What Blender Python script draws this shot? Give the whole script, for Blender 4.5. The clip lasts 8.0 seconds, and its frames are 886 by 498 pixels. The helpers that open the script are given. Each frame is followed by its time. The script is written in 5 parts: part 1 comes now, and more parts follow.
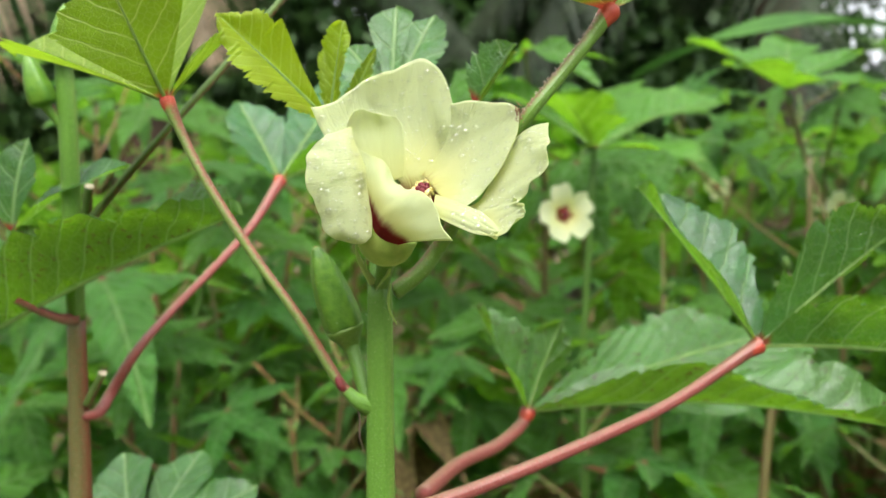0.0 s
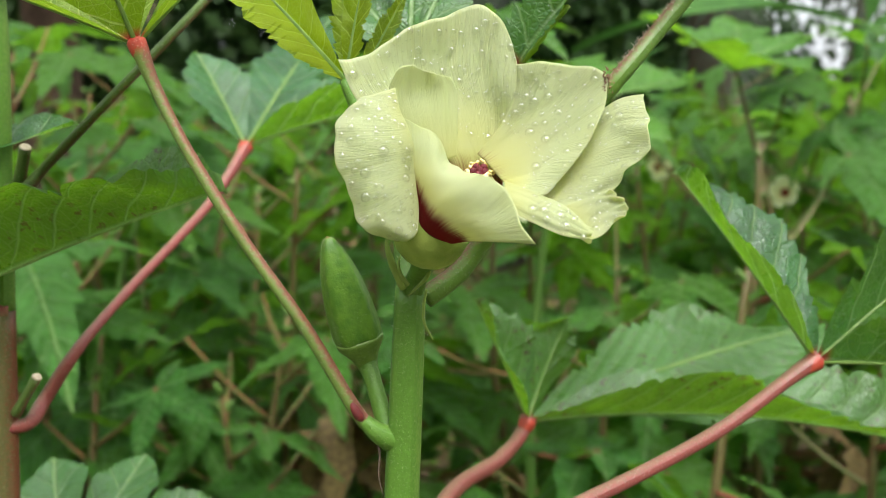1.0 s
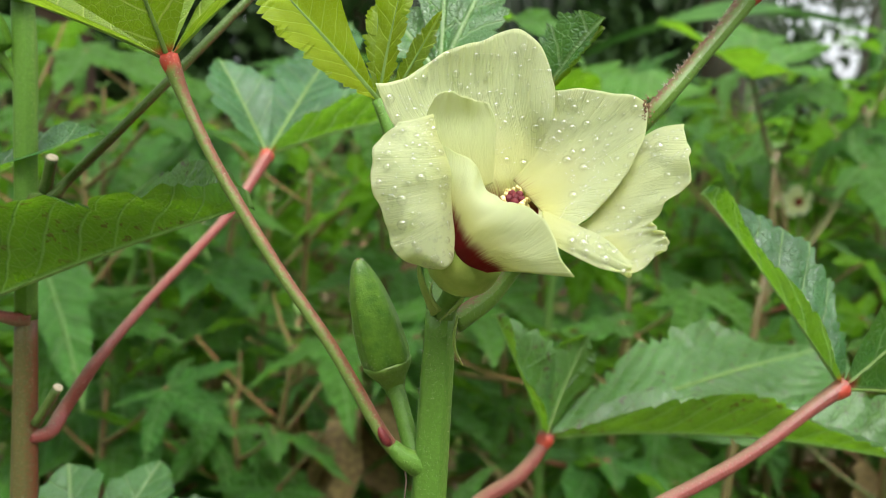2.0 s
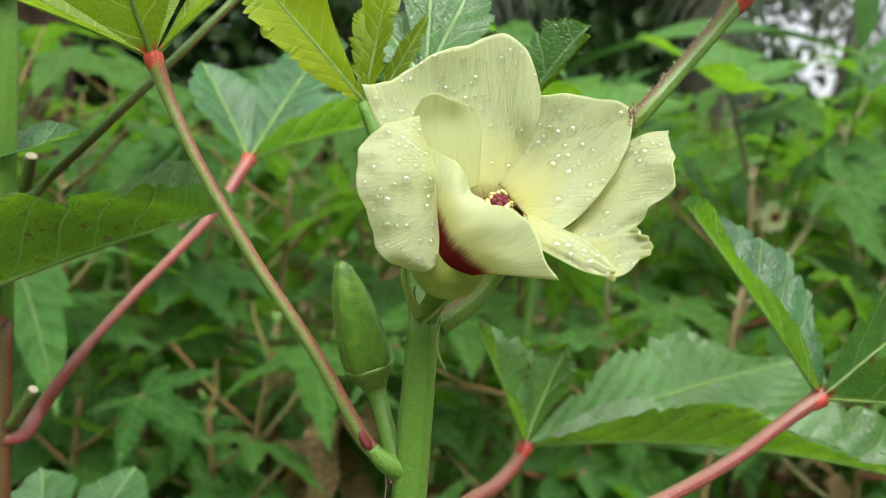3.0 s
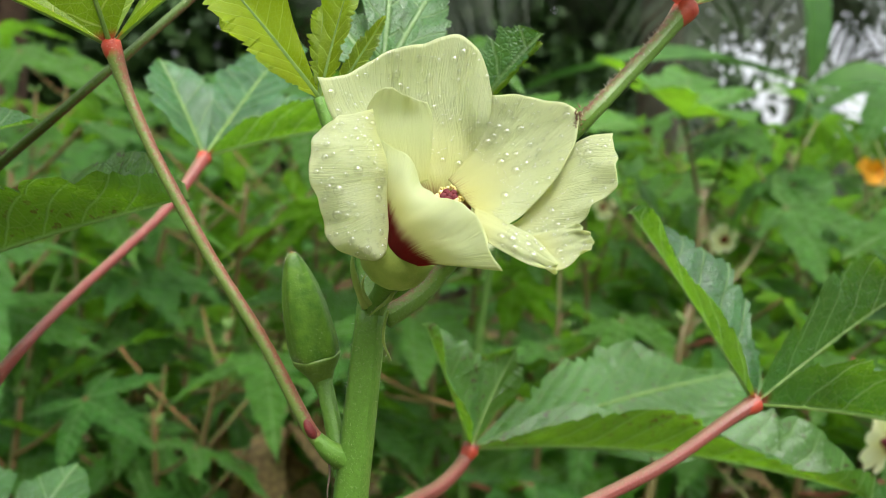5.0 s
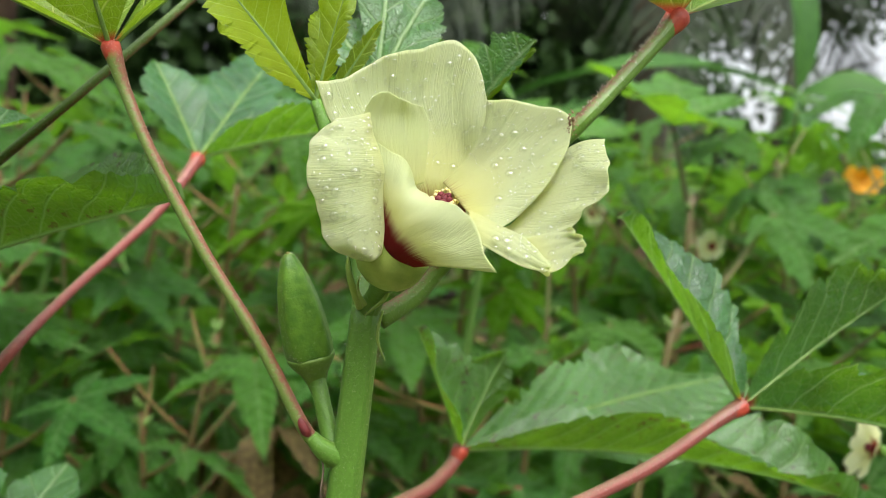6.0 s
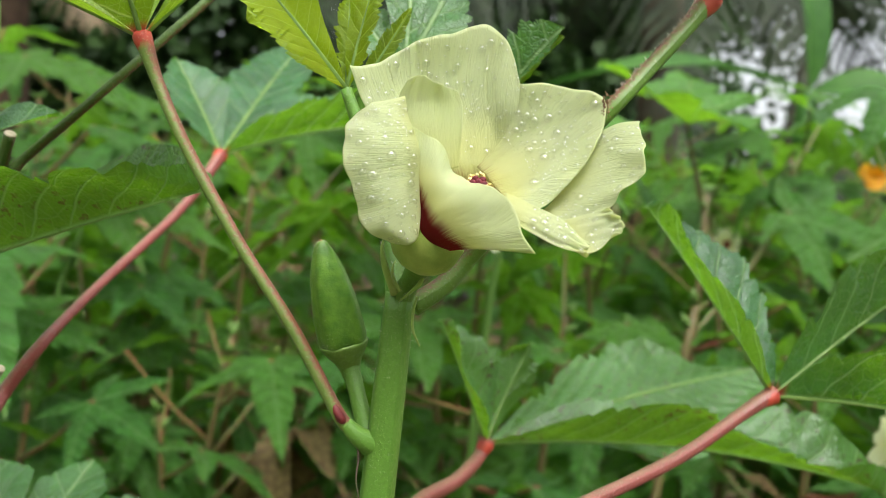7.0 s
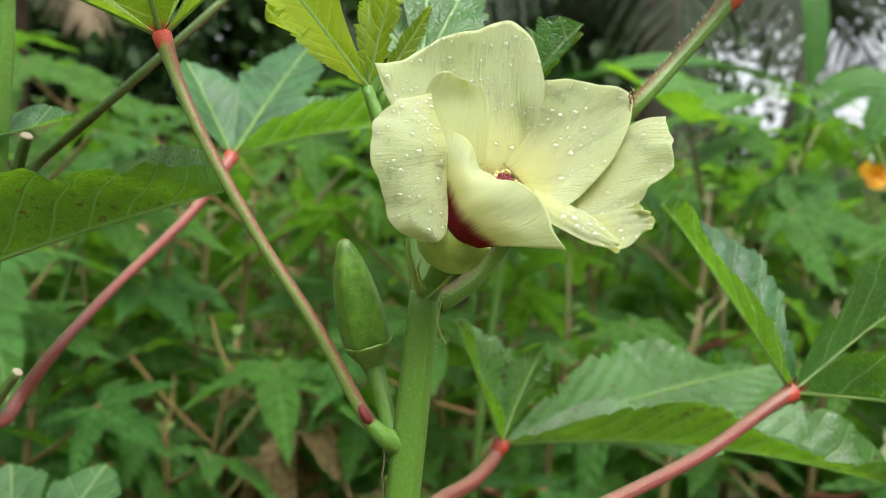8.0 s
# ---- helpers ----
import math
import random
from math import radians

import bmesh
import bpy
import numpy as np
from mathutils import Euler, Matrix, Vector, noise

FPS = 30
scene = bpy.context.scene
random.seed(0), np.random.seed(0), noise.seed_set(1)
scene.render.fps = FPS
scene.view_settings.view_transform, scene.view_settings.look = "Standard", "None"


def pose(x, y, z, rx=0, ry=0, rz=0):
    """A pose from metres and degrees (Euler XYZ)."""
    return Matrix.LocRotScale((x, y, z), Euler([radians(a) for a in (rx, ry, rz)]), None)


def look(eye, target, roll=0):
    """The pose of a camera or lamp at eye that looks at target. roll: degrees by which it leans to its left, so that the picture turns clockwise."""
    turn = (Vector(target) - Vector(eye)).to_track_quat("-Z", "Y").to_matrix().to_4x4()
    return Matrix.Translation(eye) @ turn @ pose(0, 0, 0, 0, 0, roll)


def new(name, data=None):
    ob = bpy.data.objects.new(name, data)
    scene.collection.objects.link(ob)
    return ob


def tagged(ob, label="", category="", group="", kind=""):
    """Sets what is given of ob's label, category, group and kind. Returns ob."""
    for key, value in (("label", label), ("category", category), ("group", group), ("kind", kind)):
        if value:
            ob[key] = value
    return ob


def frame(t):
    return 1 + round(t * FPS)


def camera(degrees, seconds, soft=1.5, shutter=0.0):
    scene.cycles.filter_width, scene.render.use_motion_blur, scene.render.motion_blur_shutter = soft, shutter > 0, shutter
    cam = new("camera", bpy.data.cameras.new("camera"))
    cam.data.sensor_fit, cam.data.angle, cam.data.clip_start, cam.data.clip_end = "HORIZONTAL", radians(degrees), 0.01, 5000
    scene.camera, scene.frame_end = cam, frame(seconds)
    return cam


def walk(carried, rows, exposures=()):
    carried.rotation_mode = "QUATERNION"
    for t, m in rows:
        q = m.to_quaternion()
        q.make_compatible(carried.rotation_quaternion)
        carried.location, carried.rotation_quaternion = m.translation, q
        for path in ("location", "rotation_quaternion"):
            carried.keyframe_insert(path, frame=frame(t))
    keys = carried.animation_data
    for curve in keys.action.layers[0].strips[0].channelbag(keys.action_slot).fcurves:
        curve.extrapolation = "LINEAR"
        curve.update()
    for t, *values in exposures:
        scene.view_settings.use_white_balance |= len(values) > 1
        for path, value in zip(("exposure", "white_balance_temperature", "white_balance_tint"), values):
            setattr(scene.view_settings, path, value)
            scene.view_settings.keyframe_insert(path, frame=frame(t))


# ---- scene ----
# ---- the camera and its walk ----
cam = camera(54.0, 8.0, soft=0.7)
cam.data.dof.use_dof = True
cam.data.dof.focus_distance = 0.211
cam.data.dof.aperture_fstop = 18.0
PATH = [
    (0, (0.00390, 0.00048, 1.10455), (0.04490, 0.99887, 1.06536), -1.66),
    (0.5, (-0.03073, 0.04937, 1.11776), (0.07690, 1.04143, 1.05264), -0.00),
    (1, (-0.02601, 0.05987, 1.10996), (0.10329, 1.04855, 1.03386), 0.49),
    (1.5, (-0.02931, 0.06270, 1.11626), (0.08691, 1.05280, 1.03760), 1.40),
    (3, (-0.03310, 0.06393, 1.11402), (0.11155, 1.05139, 1.05081), 2.53),
    (3.5, (-0.03175, 0.05596, 1.11099), (0.13060, 1.04129, 1.05830), 2.84),
    (4, (-0.03140, 0.06176, 1.11005), (0.14304, 1.04516, 1.06006), 3.59),
    (4.5, (-0.03126, 0.06060, 1.10924), (0.15286, 1.04242, 1.06306), 3.96),
    (6, (-0.03400, 0.05501, 1.10835), (0.17203, 1.03289, 1.07213), 4.92),
    (6.5, (-0.03287, 0.05609, 1.10581), (0.17035, 1.03461, 1.07109), 4.57),
    (7, (-0.03939, 0.05650, 1.10319), (0.15442, 1.03698, 1.06997), 4.36),
    (7.5, (-0.04313, 0.05667, 1.10251), (0.14998, 1.03735, 1.07123), 4.02),
    (8, (-0.04563, 0.05908, 1.10151), (0.14935, 1.03942, 1.07133), 3.86),
]
walk(cam, [(t, look(eye, target, roll)) for t, eye, target, roll in PATH], [(0, 0.25), (0.25, 0.1), (0.5, 0.0), (8, 0.0)])

# ---- overcast daylight ----
world = bpy.data.worlds.new("overcast_sky")
scene.world = world
world.use_nodes = True
wn, wl = world.node_tree.nodes, world.node_tree.links
wn.clear()
sky = wn.new("ShaderNodeTexSky")
sky.sky_type = 'NISHITA'
sky.sun_disc = False
sky.sun_elevation = radians(60)
sky.sun_rotation = radians(170)
sky.air_density, sky.dust_density, sky.ozone_density = 1.0, 6.0, 1.0
w_hsv = wn.new("ShaderNodeHueSaturation")
w_hsv.inputs["Saturation"].default_value = 0.22
w_hsv.inputs["Value"].default_value = 2.7
w_bg = wn.new("ShaderNodeBackground")
w_bg.inputs["Strength"].default_value = 0.15
w_out = wn.new("ShaderNodeOutputWorld")
wl.new(sky.outputs[0], w_hsv.inputs["Color"])
wl.new(w_hsv.outputs[0], w_bg.inputs["Color"])
wl.new(w_bg.outputs[0], w_out.inputs["Surface"])
sun_data = bpy.data.lights.new("sun", 'SUN')
sun_data.energy = 1.6
sun_data.angle = radians(40)
sun_data.color = (1.0, 0.97, 0.92)
sun = new("sun", sun_data)
sun.matrix_world = look((0.5, -3.2, 5.6), (0, 0, 0))
scene.view_settings.exposure = 0.02


# ---- materials ----
def material(name):
    m = bpy.data.materials.new(name)
    m.use_nodes = True
    nt = m.node_tree
    nt.nodes.clear()
    return m, nt.nodes, nt.links


def math_node(n, l, op, a, b=None, c=None):
    k = n.new("ShaderNodeMath")
    k.operation = op
    for i, v in enumerate((a, b, c)):
        if v is None:
            continue
        if isinstance(v, (int, float)):
            k.inputs[i].default_value = v
        else:
            l.new(v, k.inputs[i])
    return k.outputs[0]


def mix_colour(n, l, fac, a, b, blend='MIX'):
    k = n.new("ShaderNodeMix")
    k.data_type = 'RGBA'
    k.blend_type = blend
    for sock, v in ((k.inputs[0], fac), (k.inputs[6], a), (k.inputs[7], b)):
        if isinstance(v, (int, float)):
            sock.default_value = v
        elif isinstance(v, tuple):
            sock.default_value = (*v, 1)
        else:
            l.new(v, sock)
    return k.outputs[2]


def ramp(n, l, fac, lo, hi):
    k = n.new("ShaderNodeMapRange")
    k.interpolation_type = 'SMOOTHSTEP'
    l.new(fac, k.inputs[0])
    k.inputs[1].default_value, k.inputs[2].default_value = lo, hi
    return k.outputs[0]


def noise_node(n, l, vec, scale, detail=3.0, rough=0.55):
    k = n.new("ShaderNodeTexNoise")
    k.inputs["Scale"].default_value = scale
    k.inputs["Detail"].default_value = detail
    k.inputs["Roughness"].default_value = rough
    if vec is not None:
        l.new(vec, k.inputs["Vector"])
    return k.outputs[0]


def object_coords(n):
    return n.new("ShaderNodeTexCoord").outputs["Object"]


def finish(m, n, l, colour, rough=0.5, bump=None, bump_dist=0.0005, bump_strength=0.5, thin=0.0, thin_colour=None, spec=0.5):
    p = n.new("ShaderNodeBsdfPrincipled")
    p.inputs["Specular IOR Level"].default_value = spec
    if isinstance(colour, tuple):
        p.inputs["Base Color"].default_value = (*colour, 1)
    else:
        l.new(colour, p.inputs["Base Color"])
    if isinstance(rough, (int, float)):
        p.inputs["Roughness"].default_value = rough
    else:
        l.new(rough, p.inputs["Roughness"])
    normal = None
    if bump is not None:
        b = n.new("ShaderNodeBump")
        b.inputs["Distance"].default_value = bump_dist
        b.inputs["Strength"].default_value = bump_strength
        l.new(bump, b.inputs["Height"])
        normal = b.outputs[0]
        l.new(normal, p.inputs["Normal"])
    out = n.new("ShaderNodeOutputMaterial")
    surface = p.outputs[0]
    if thin > 0:
        tr = n.new("ShaderNodeBsdfTranslucent")
        src = thin_colour if thin_colour is not None else colour
        if isinstance(src, tuple):
            tr.inputs["Color"].default_value = (*src, 1)
        else:
            l.new(src, tr.inputs["Color"])
        if normal is not None:
            l.new(normal, tr.inputs["Normal"])
        mx = n.new("ShaderNodeMixShader")
        mx.inputs[0].default_value = thin
        l.new(surface, mx.inputs[1])
        l.new(tr.outputs[0], mx.inputs[2])
        surface = mx.outputs[0]
    l.new(surface, out.inputs["Surface"])
    return m


def leaf_material(name, top, glow, vein, spacing, spots=0.0, rough=0.38, thin=0.5, tone=0.66, spec=0.5, joint=1.0, metre=1.0, veins=1.0, slant=0.95):
    """A leaf: UV is the way along a lobe's midrib and out from it. metre: how many metres a unit of the mesh is."""
    m, n, l = material(name)
    uv = n.new("ShaderNodeTexCoord").outputs["UV"]
    oc = object_coords(n)
    sep = n.new("ShaderNodeSeparateXYZ")
    l.new(uv, sep.inputs[0])
    wob = math_node(n, l, 'MULTIPLY', math_node(n, l, 'SUBTRACT', noise_node(n, l, oc, 0.8 / spacing, 2), 0.5), spacing * 0.55)
    off = math_node(n, l, 'ABSOLUTE', sep.outputs[1])
    stagger = math_node(n, l, 'MULTIPLY', math_node(n, l, 'GREATER_THAN', sep.outputs[1], 0.0), spacing * 0.43)
    along = math_node(n, l, 'ADD', math_node(n, l, 'ADD', math_node(n, l, 'SUBTRACT', sep.outputs[0], math_node(n, l, 'MULTIPLY', off, slant)), wob), stagger)
    saw = math_node(n, l, 'FRACT', math_node(n, l, 'DIVIDE', along, spacing))
    near = math_node(n, l, 'ABSOLUTE', math_node(n, l, 'SUBTRACT', saw, 0.5))
    side = ramp(n, l, near, 0.060, 0.015)
    mid = ramp(n, l, off, spacing * 0.09, spacing * 0.03)
    vo = n.new("ShaderNodeTexVoronoi")
    vo.feature = 'DISTANCE_TO_EDGE'
    vo.voronoi_dimensions = '2D'
    vo.inputs["Scale"].default_value = 3.4 / spacing
    l.new(uv, vo.inputs["Vector"])
    net = ramp(n, l, vo.outputs[0], 0.06, 0.015)
    vo2 = n.new("ShaderNodeTexVoronoi")
    vo2.feature = 'DISTANCE_TO_EDGE'
    vo2.voronoi_dimensions = '2D'
    vo2.inputs["Scale"].default_value = 8.5 / spacing
    l.new(uv, vo2.inputs["Vector"])
    cells = ramp(n, l, vo2.outputs[0], 0.30, 0.0)
    lines = math_node(n, l, 'MAXIMUM', mid, math_node(n, l, 'MAXIMUM', math_node(n, l, 'MULTIPLY', side, 0.8 * veins), math_node(n, l, 'MULTIPLY', net, 0.30 * veins)))
    broad = noise_node(n, l, oc, 28 * metre, 4, 0.65)
    info = n.new("ShaderNodeObjectInfo")
    dark = tuple(c * 0.55 for c in top)
    base = mix_colour(n, l, ramp(n, l, broad, 0.35, 0.68), dark, top)
    base = mix_colour(n, l, math_node(n, l, 'MULTIPLY', info.outputs["Random"], 0.7), base, tuple(c * k for c, k in zip(top, (1.7, 1.2, 0.7))))
    thin_base = mix_colour(n, l, ramp(n, l, broad, 0.3, 0.7), tuple(c * 0.55 for c in glow), glow)
    thin_base = mix_colour(n, l, math_node(n, l, 'MULTIPLY', cells, 0.30), thin_base, tuple(c * 0.5 for c in glow))
    if spots > 0:
        sp = ramp(n, l, noise_node(n, l, oc, 330 * metre, 3), tone - 0.02, tone + 0.05)
        sp = math_node(n, l, 'MULTIPLY', math_node(n, l, 'MULTIPLY', sp, ramp(n, l, noise_node(n, l, oc, 60 * metre, 3), 0.47, 0.6)), spots)
        base = mix_colour(n, l, sp, base, (0.07, 0.045, 0.012))
        thin_base = mix_colour(n, l, sp, thin_base, (0.10, 0.06, 0.02))
    col = mix_colour(n, l, lines, base, vein)
    thin_col = mix_colour(n, l, math_node(n, l, 'MULTIPLY', lines, 0.8), thin_base, tuple(c * 1.25 for c in vein))
    foot = math_node(n, l, 'MULTIPLY', ramp(n, l, sep.outputs[0], 0.0055 / metre, 0.002 / metre), joint)
    col = mix_colour(n, l, foot, col, (0.36, 0.05, 0.04))
    thin_col = mix_colour(n, l, foot, thin_col, (0.40, 0.06, 0.03))
    pucker = math_node(n, l, 'SUBTRACT', math_node(n, l, 'MULTIPLY', math_node(n, l, 'COSINE', math_node(n, l, 'MULTIPLY', saw, 6.2832)), 0.30), math_node(n, l, 'MULTIPLY', lines, 0.75))
    pucker = math_node(n, l, 'SUBTRACT', pucker, math_node(n, l, 'MULTIPLY', cells, 0.16))
    height = math_node(n, l, 'ADD', pucker, math_node(n, l, 'MULTIPLY', noise_node(n, l, oc, 160 * metre, 3), 0.8))
    gloss = math_node(n, l, 'ADD', math_node(n, l, 'MULTIPLY', noise_node(n, l, oc, 60 * metre, 3), 0.5), rough - 0.25)
    return finish(m, n, l, col, gloss, height, spacing * 0.07, 0.85, thin, thin_col, spec=spec)


LEAF = leaf_material("okra_leaf", (0.055, 0.20, 0.070), (0.21, 0.48, 0.010), (0.24, 0.40, 0.14), 0.014, thin=0.5, rough=0.31, spec=0.85)
LEAF_SPOTTED = leaf_material("okra_leaf_spotted", (0.055, 0.19, 0.052), (0.21, 0.46, 0.010), (0.17, 0.31, 0.08), 0.015, spots=0.8, tone=0.58, rough=0.33, spec=0.85, slant=1.7)
LEAF_YOUNG = leaf_material("okra_leaf_young", (0.13, 0.28, 0.030), (0.32, 0.54, 0.012), (0.36, 0.46, 0.10), 0.009)
LEAF_SHOOT = leaf_material("okra_leaf_shoot", (0.20, 0.36, 0.018), (0.46, 0.66, 0.010), (0.44, 0.58, 0.08), 0.0045, joint=0.0, thin=0.6)
LEAF_UMBRELLA = leaf_material("okra_leaf_umbrella", (0.065, 0.24, 0.042), (0.22, 0.50, 0.010), (0.22, 0.38, 0.09), 0.024, rough=0.34)
LEAF_FIELD = leaf_material("okra_leaf_field", (0.068, 0.245, 0.048), (0.19, 0.47, 0.012), (0.20, 0.36, 0.10), 0.115, spots=0.35, rough=0.32, spec=0.5, metre=0.19, veins=0.8)


def stalk_material(name, green, red, red_at, red_amount, fuzz=0.5, joint=0.0):
    """A stalk: UV is round it and along it (0 at its base, 1 at its end)."""
    m, n, l = material(name)
    uv = n.new("ShaderNodeTexCoord").outputs["UV"]
    oc = object_coords(n)
    sep = n.new("ShaderNodeSeparateXYZ")
    l.new(uv, sep.inputs[0])
    around = math_node(n, l, 'COSINE', math_node(n, l, 'MULTIPLY', math_node(n, l, 'SUBTRACT', sep.outputs[0], red_at), 6.2832))
    patch = math_node(n, l, 'ADD', math_node(n, l, 'MULTIPLY', around, 0.5), math_node(n, l, 'MULTIPLY', noise_node(n, l, oc, 900, 5, 0.8), 1.7))
    fac = ramp(n, l, patch, 0.90 - red_amount, 1.50 - red_amount)
    knob = ramp(n, l, sep.outputs[1], 0.94, 0.985)
    fine = noise_node(n, l, oc, 900, 2)
    tone = math_node(n, l, 'ADD', math_node(n, l, 'MULTIPLY', fine, 0.4), 0.75)
    col = mix_colour(n, l, fac, green, red)
    col = mix_colour(n, l, math_node(n, l, 'MULTIPLY', knob, joint), col, (0.40, 0.06, 0.035))
    col = mix_colour(n, l, 1.0, col, tone, 'MULTIPLY')
    hair = ramp(n, l, noise_node(n, l, oc, 1700, 1), 0.62, 0.7)
    col = mix_colour(n, l, math_node(n, l, 'MULTIPLY', hair, 0.35 * fuzz), col, (0.5, 0.5, 0.38))
    return finish(m, n, l, col, 0.42, math_node(n, l, 'ADD', fine, hair), 0.00025, 0.6, spec=0.45)


STEM_GREEN = stalk_material("stem_green", (0.10, 0.225, 0.028), (0.15, 0.26, 0.045), 0.3, 0.1, fuzz=0.2)
PETIOLE_MIXED = stalk_material("petiole_red_and_green", (0.13, 0.21, 0.04), (0.18, 0.062, 0.035), 0.2, 0.31, joint=1.0)
PETIOLE_HAIRY = stalk_material("petiole_hairy", (0.11, 0.22, 0.030), (0.17, 0.065, 0.04), 0.75, 0.02, joint=1.0)
PETIOLE_RED = stalk_material("petiole_red", (0.22, 0.125, 0.075), (0.235, 0.058, 0.050), 0.25, 0.55, joint=0.25)
PETIOLE_DARK = stalk_material("petiole_dark", (0.085, 0.15, 0.030), (0.15, 0.06, 0.035), 0.35, 0.25)
STEM_RED = stalk_material("stem_red", (0.10, 0.10, 0.03), (0.16, 0.045, 0.022), 0.4, 0.6)
STEM_FIELD = stalk_material("stem_field", (0.09, 0.19, 0.035), (0.16, 0.07, 0.03), 0.4, 0.12, fuzz=0.2)
PETIOLE_FIELD = stalk_material("petiole_field", (0.11, 0.16, 0.04), (0.22, 0.065, 0.04), 0.3, 0.5)


def petal_material():
    m, n, l = material("okra_petal")
    uv = n.new("ShaderNodeTexCoord").outputs["UV"]
    oc = object_coords(n)
    sep = n.new("ShaderNodeSeparateXYZ")
    l.new(uv, sep.inputs[0])
    mp = n.new("ShaderNodeMapping")
    mp.inputs["Scale"].default_value = (80, 1.2, 1)
    l.new(uv, mp.inputs["Vector"])
    streak = noise_node(n, l, mp.outputs[0], 1.0, 3, 0.6)
    mp3 = n.new("ShaderNodeMapping")
    mp3.inputs["Scale"].default_value = (44, 0.5, 1)
    l.new(uv, mp3.inputs["Vector"])
    rib_a = ramp(n, l, math_node(n, l, 'ABSOLUTE', math_node(n, l, 'SUBTRACT', noise_node(n, l, mp3.outputs[0], 1.0, 2, 0.5), 0.5)), 0.045, 0.0)
    mp4 = n.new("ShaderNodeMapping")
    mp4.inputs["Scale"].default_value = (95, 0.9, 1)
    mp4.inputs["Location"].default_value = (3.1, 7.7, 0)
    l.new(uv, mp4.inputs["Vector"])
    rib_b = ramp(n, l, math_node(n, l, 'ABSOLUTE', math_node(n, l, 'SUBTRACT', noise_node(n, l, mp4.outputs[0], 1.0, 2, 0.5), 0.5)), 0.05, 0.0)
    ribs = math_node(n, l, 'MAXIMUM', rib_a, math_node(n, l, 'MULTIPLY', rib_b, 0.7))
    mp2 = n.new("ShaderNodeMapping")
    mp2.inputs["Scale"].default_value = (16, 1.2, 1)
    l.new(uv, mp2.inputs["Vector"])
    fold = noise_node(n, l, mp2.outputs[0], 1.0, 2, 0.5)
    body = mix_colour(n, l, ramp(n, l, sep.outputs[1], 0.12, 0.75), (0.66, 0.62, 0.185), (0.625, 0.69, 0.445))
    body = mix_colour(n, l, math_node(n, l, 'MULTIPLY', ramp(n, l, streak, 0.5, 0.72), 0.10), body, (0.66, 0.68, 0.34))
    body = mix_colour(n, l, math_node(n, l, 'MULTIPLY', ribs, 0.38), body, (0.60, 0.63, 0.28))
    body = mix_colour(n, l, math_node(n, l, 'MULTIPLY', ramp(n, l, noise_node(n, l, oc, 70, 3), 0.42, 0.7), 0.30), body, (0.67, 0.72, 0.54))
    reach = math_node(n, l, 'ADD', sep.outputs[1], math_node(n, l, 'MULTIPLY', math_node(n, l, 'SUBTRACT', streak, 0.5), 0.35))
    eye_red = ramp(n, l, reach, 0.27, 0.05)
    col = mix_colour(n, l, eye_red, body, (0.20, 0.012, 0.012))
    glow = mix_colour(n, l, eye_red, (0.78, 0.83, 0.42), (0.30, 0.015, 0.01))
    height = math_node(n, l, 'SUBTRACT', math_node(n, l, 'ADD', math_node(n, l, 'MULTIPLY', streak, 0.25), math_node(n, l, 'MULTIPLY', fold, 0.25)), math_node(n, l, 'MULTIPLY', ribs, 0.55))
    return finish(m, n, l, col, 0.48, height, 0.0004, 0.5, 0.58, glow, spec=0.35)


PETAL = petal_material()


def plain(name, a, b, scale, rough, bump=0.0004, thin=0.0, spec=0.4):
    m, n, l = material(name)
    oc = object_coords(n)
    v = noise_node(n, l, oc, scale, 4)
    col = mix_colour(n, l, ramp(n, l, v, 0.3, 0.7), a, b)
    return finish(m, n, l, col, rough, noise_node(n, l, oc, scale * 4, 3), bump, 0.6, thin, None, spec)


POD = plain("okra_pod", (0.060, 0.16, 0.014), (0.11, 0.235, 0.022), 300, 0.38, 0.0003)
MIDRIB = plain("midrib", (0.19, 0.33, 0.08), (0.26, 0.40, 0.11), 260, 0.45, 0.0002, thin=0.25)
BUD = plain("bud", (0.06, 0.13, 0.025), (0.11, 0.20, 0.04), 200, 0.55, 0.0003)
CALYX = plain("calyx", (0.19, 0.28, 0.045), (0.30, 0.37, 0.08), 120, 0.42, 0.0003, thin=0.25)
BRACT = plain("bract", (0.30, 0.44, 0.10), (0.42, 0.52, 0.16), 150, 0.5, 0.0002, thin=0.4)
ANTHER = plain("anther", (0.75, 0.60, 0.20), (0.85, 0.75, 0.38), 900, 0.7, 0.0002)
STIGMA = plain("stigma", (0.09, 0.006, 0.012), (0.16, 0.015, 0.02), 900, 0.6, 0.0003)
SCAR = plain("leaf_scar", (0.075, 0.010, 0.012), (0.16, 0.022, 0.02), 400, 0.5, 0.0003)
CUT = plain("cut_stub", (0.36, 0.31, 0.20), (0.50, 0.44, 0.32), 300, 0.8, 0.0003)
HAIR = plain("hair", (0.62, 0.62, 0.48), (0.72, 0.70, 0.58), 300, 0.6, 0.0001)
HAIR_RED = plain("red_hair", (0.17, 0.065, 0.04), (0.26, 0.11, 0.06), 300, 0.6, 0.0001)
BARK_PALE = plain("withered", (0.16, 0.09, 0.045), (0.34, 0.22, 0.12), 500, 0.8, 0.0003)
JOINT = plain("leaf_joint", (0.38, 0.045, 0.025), (0.46, 0.085, 0.045), 300, 0.4, 0.0002, thin=0.15)
BARK = plain("bark", (0.060, 0.040, 0.028), (0.15, 0.105, 0.075), 14, 0.9, 0.01)
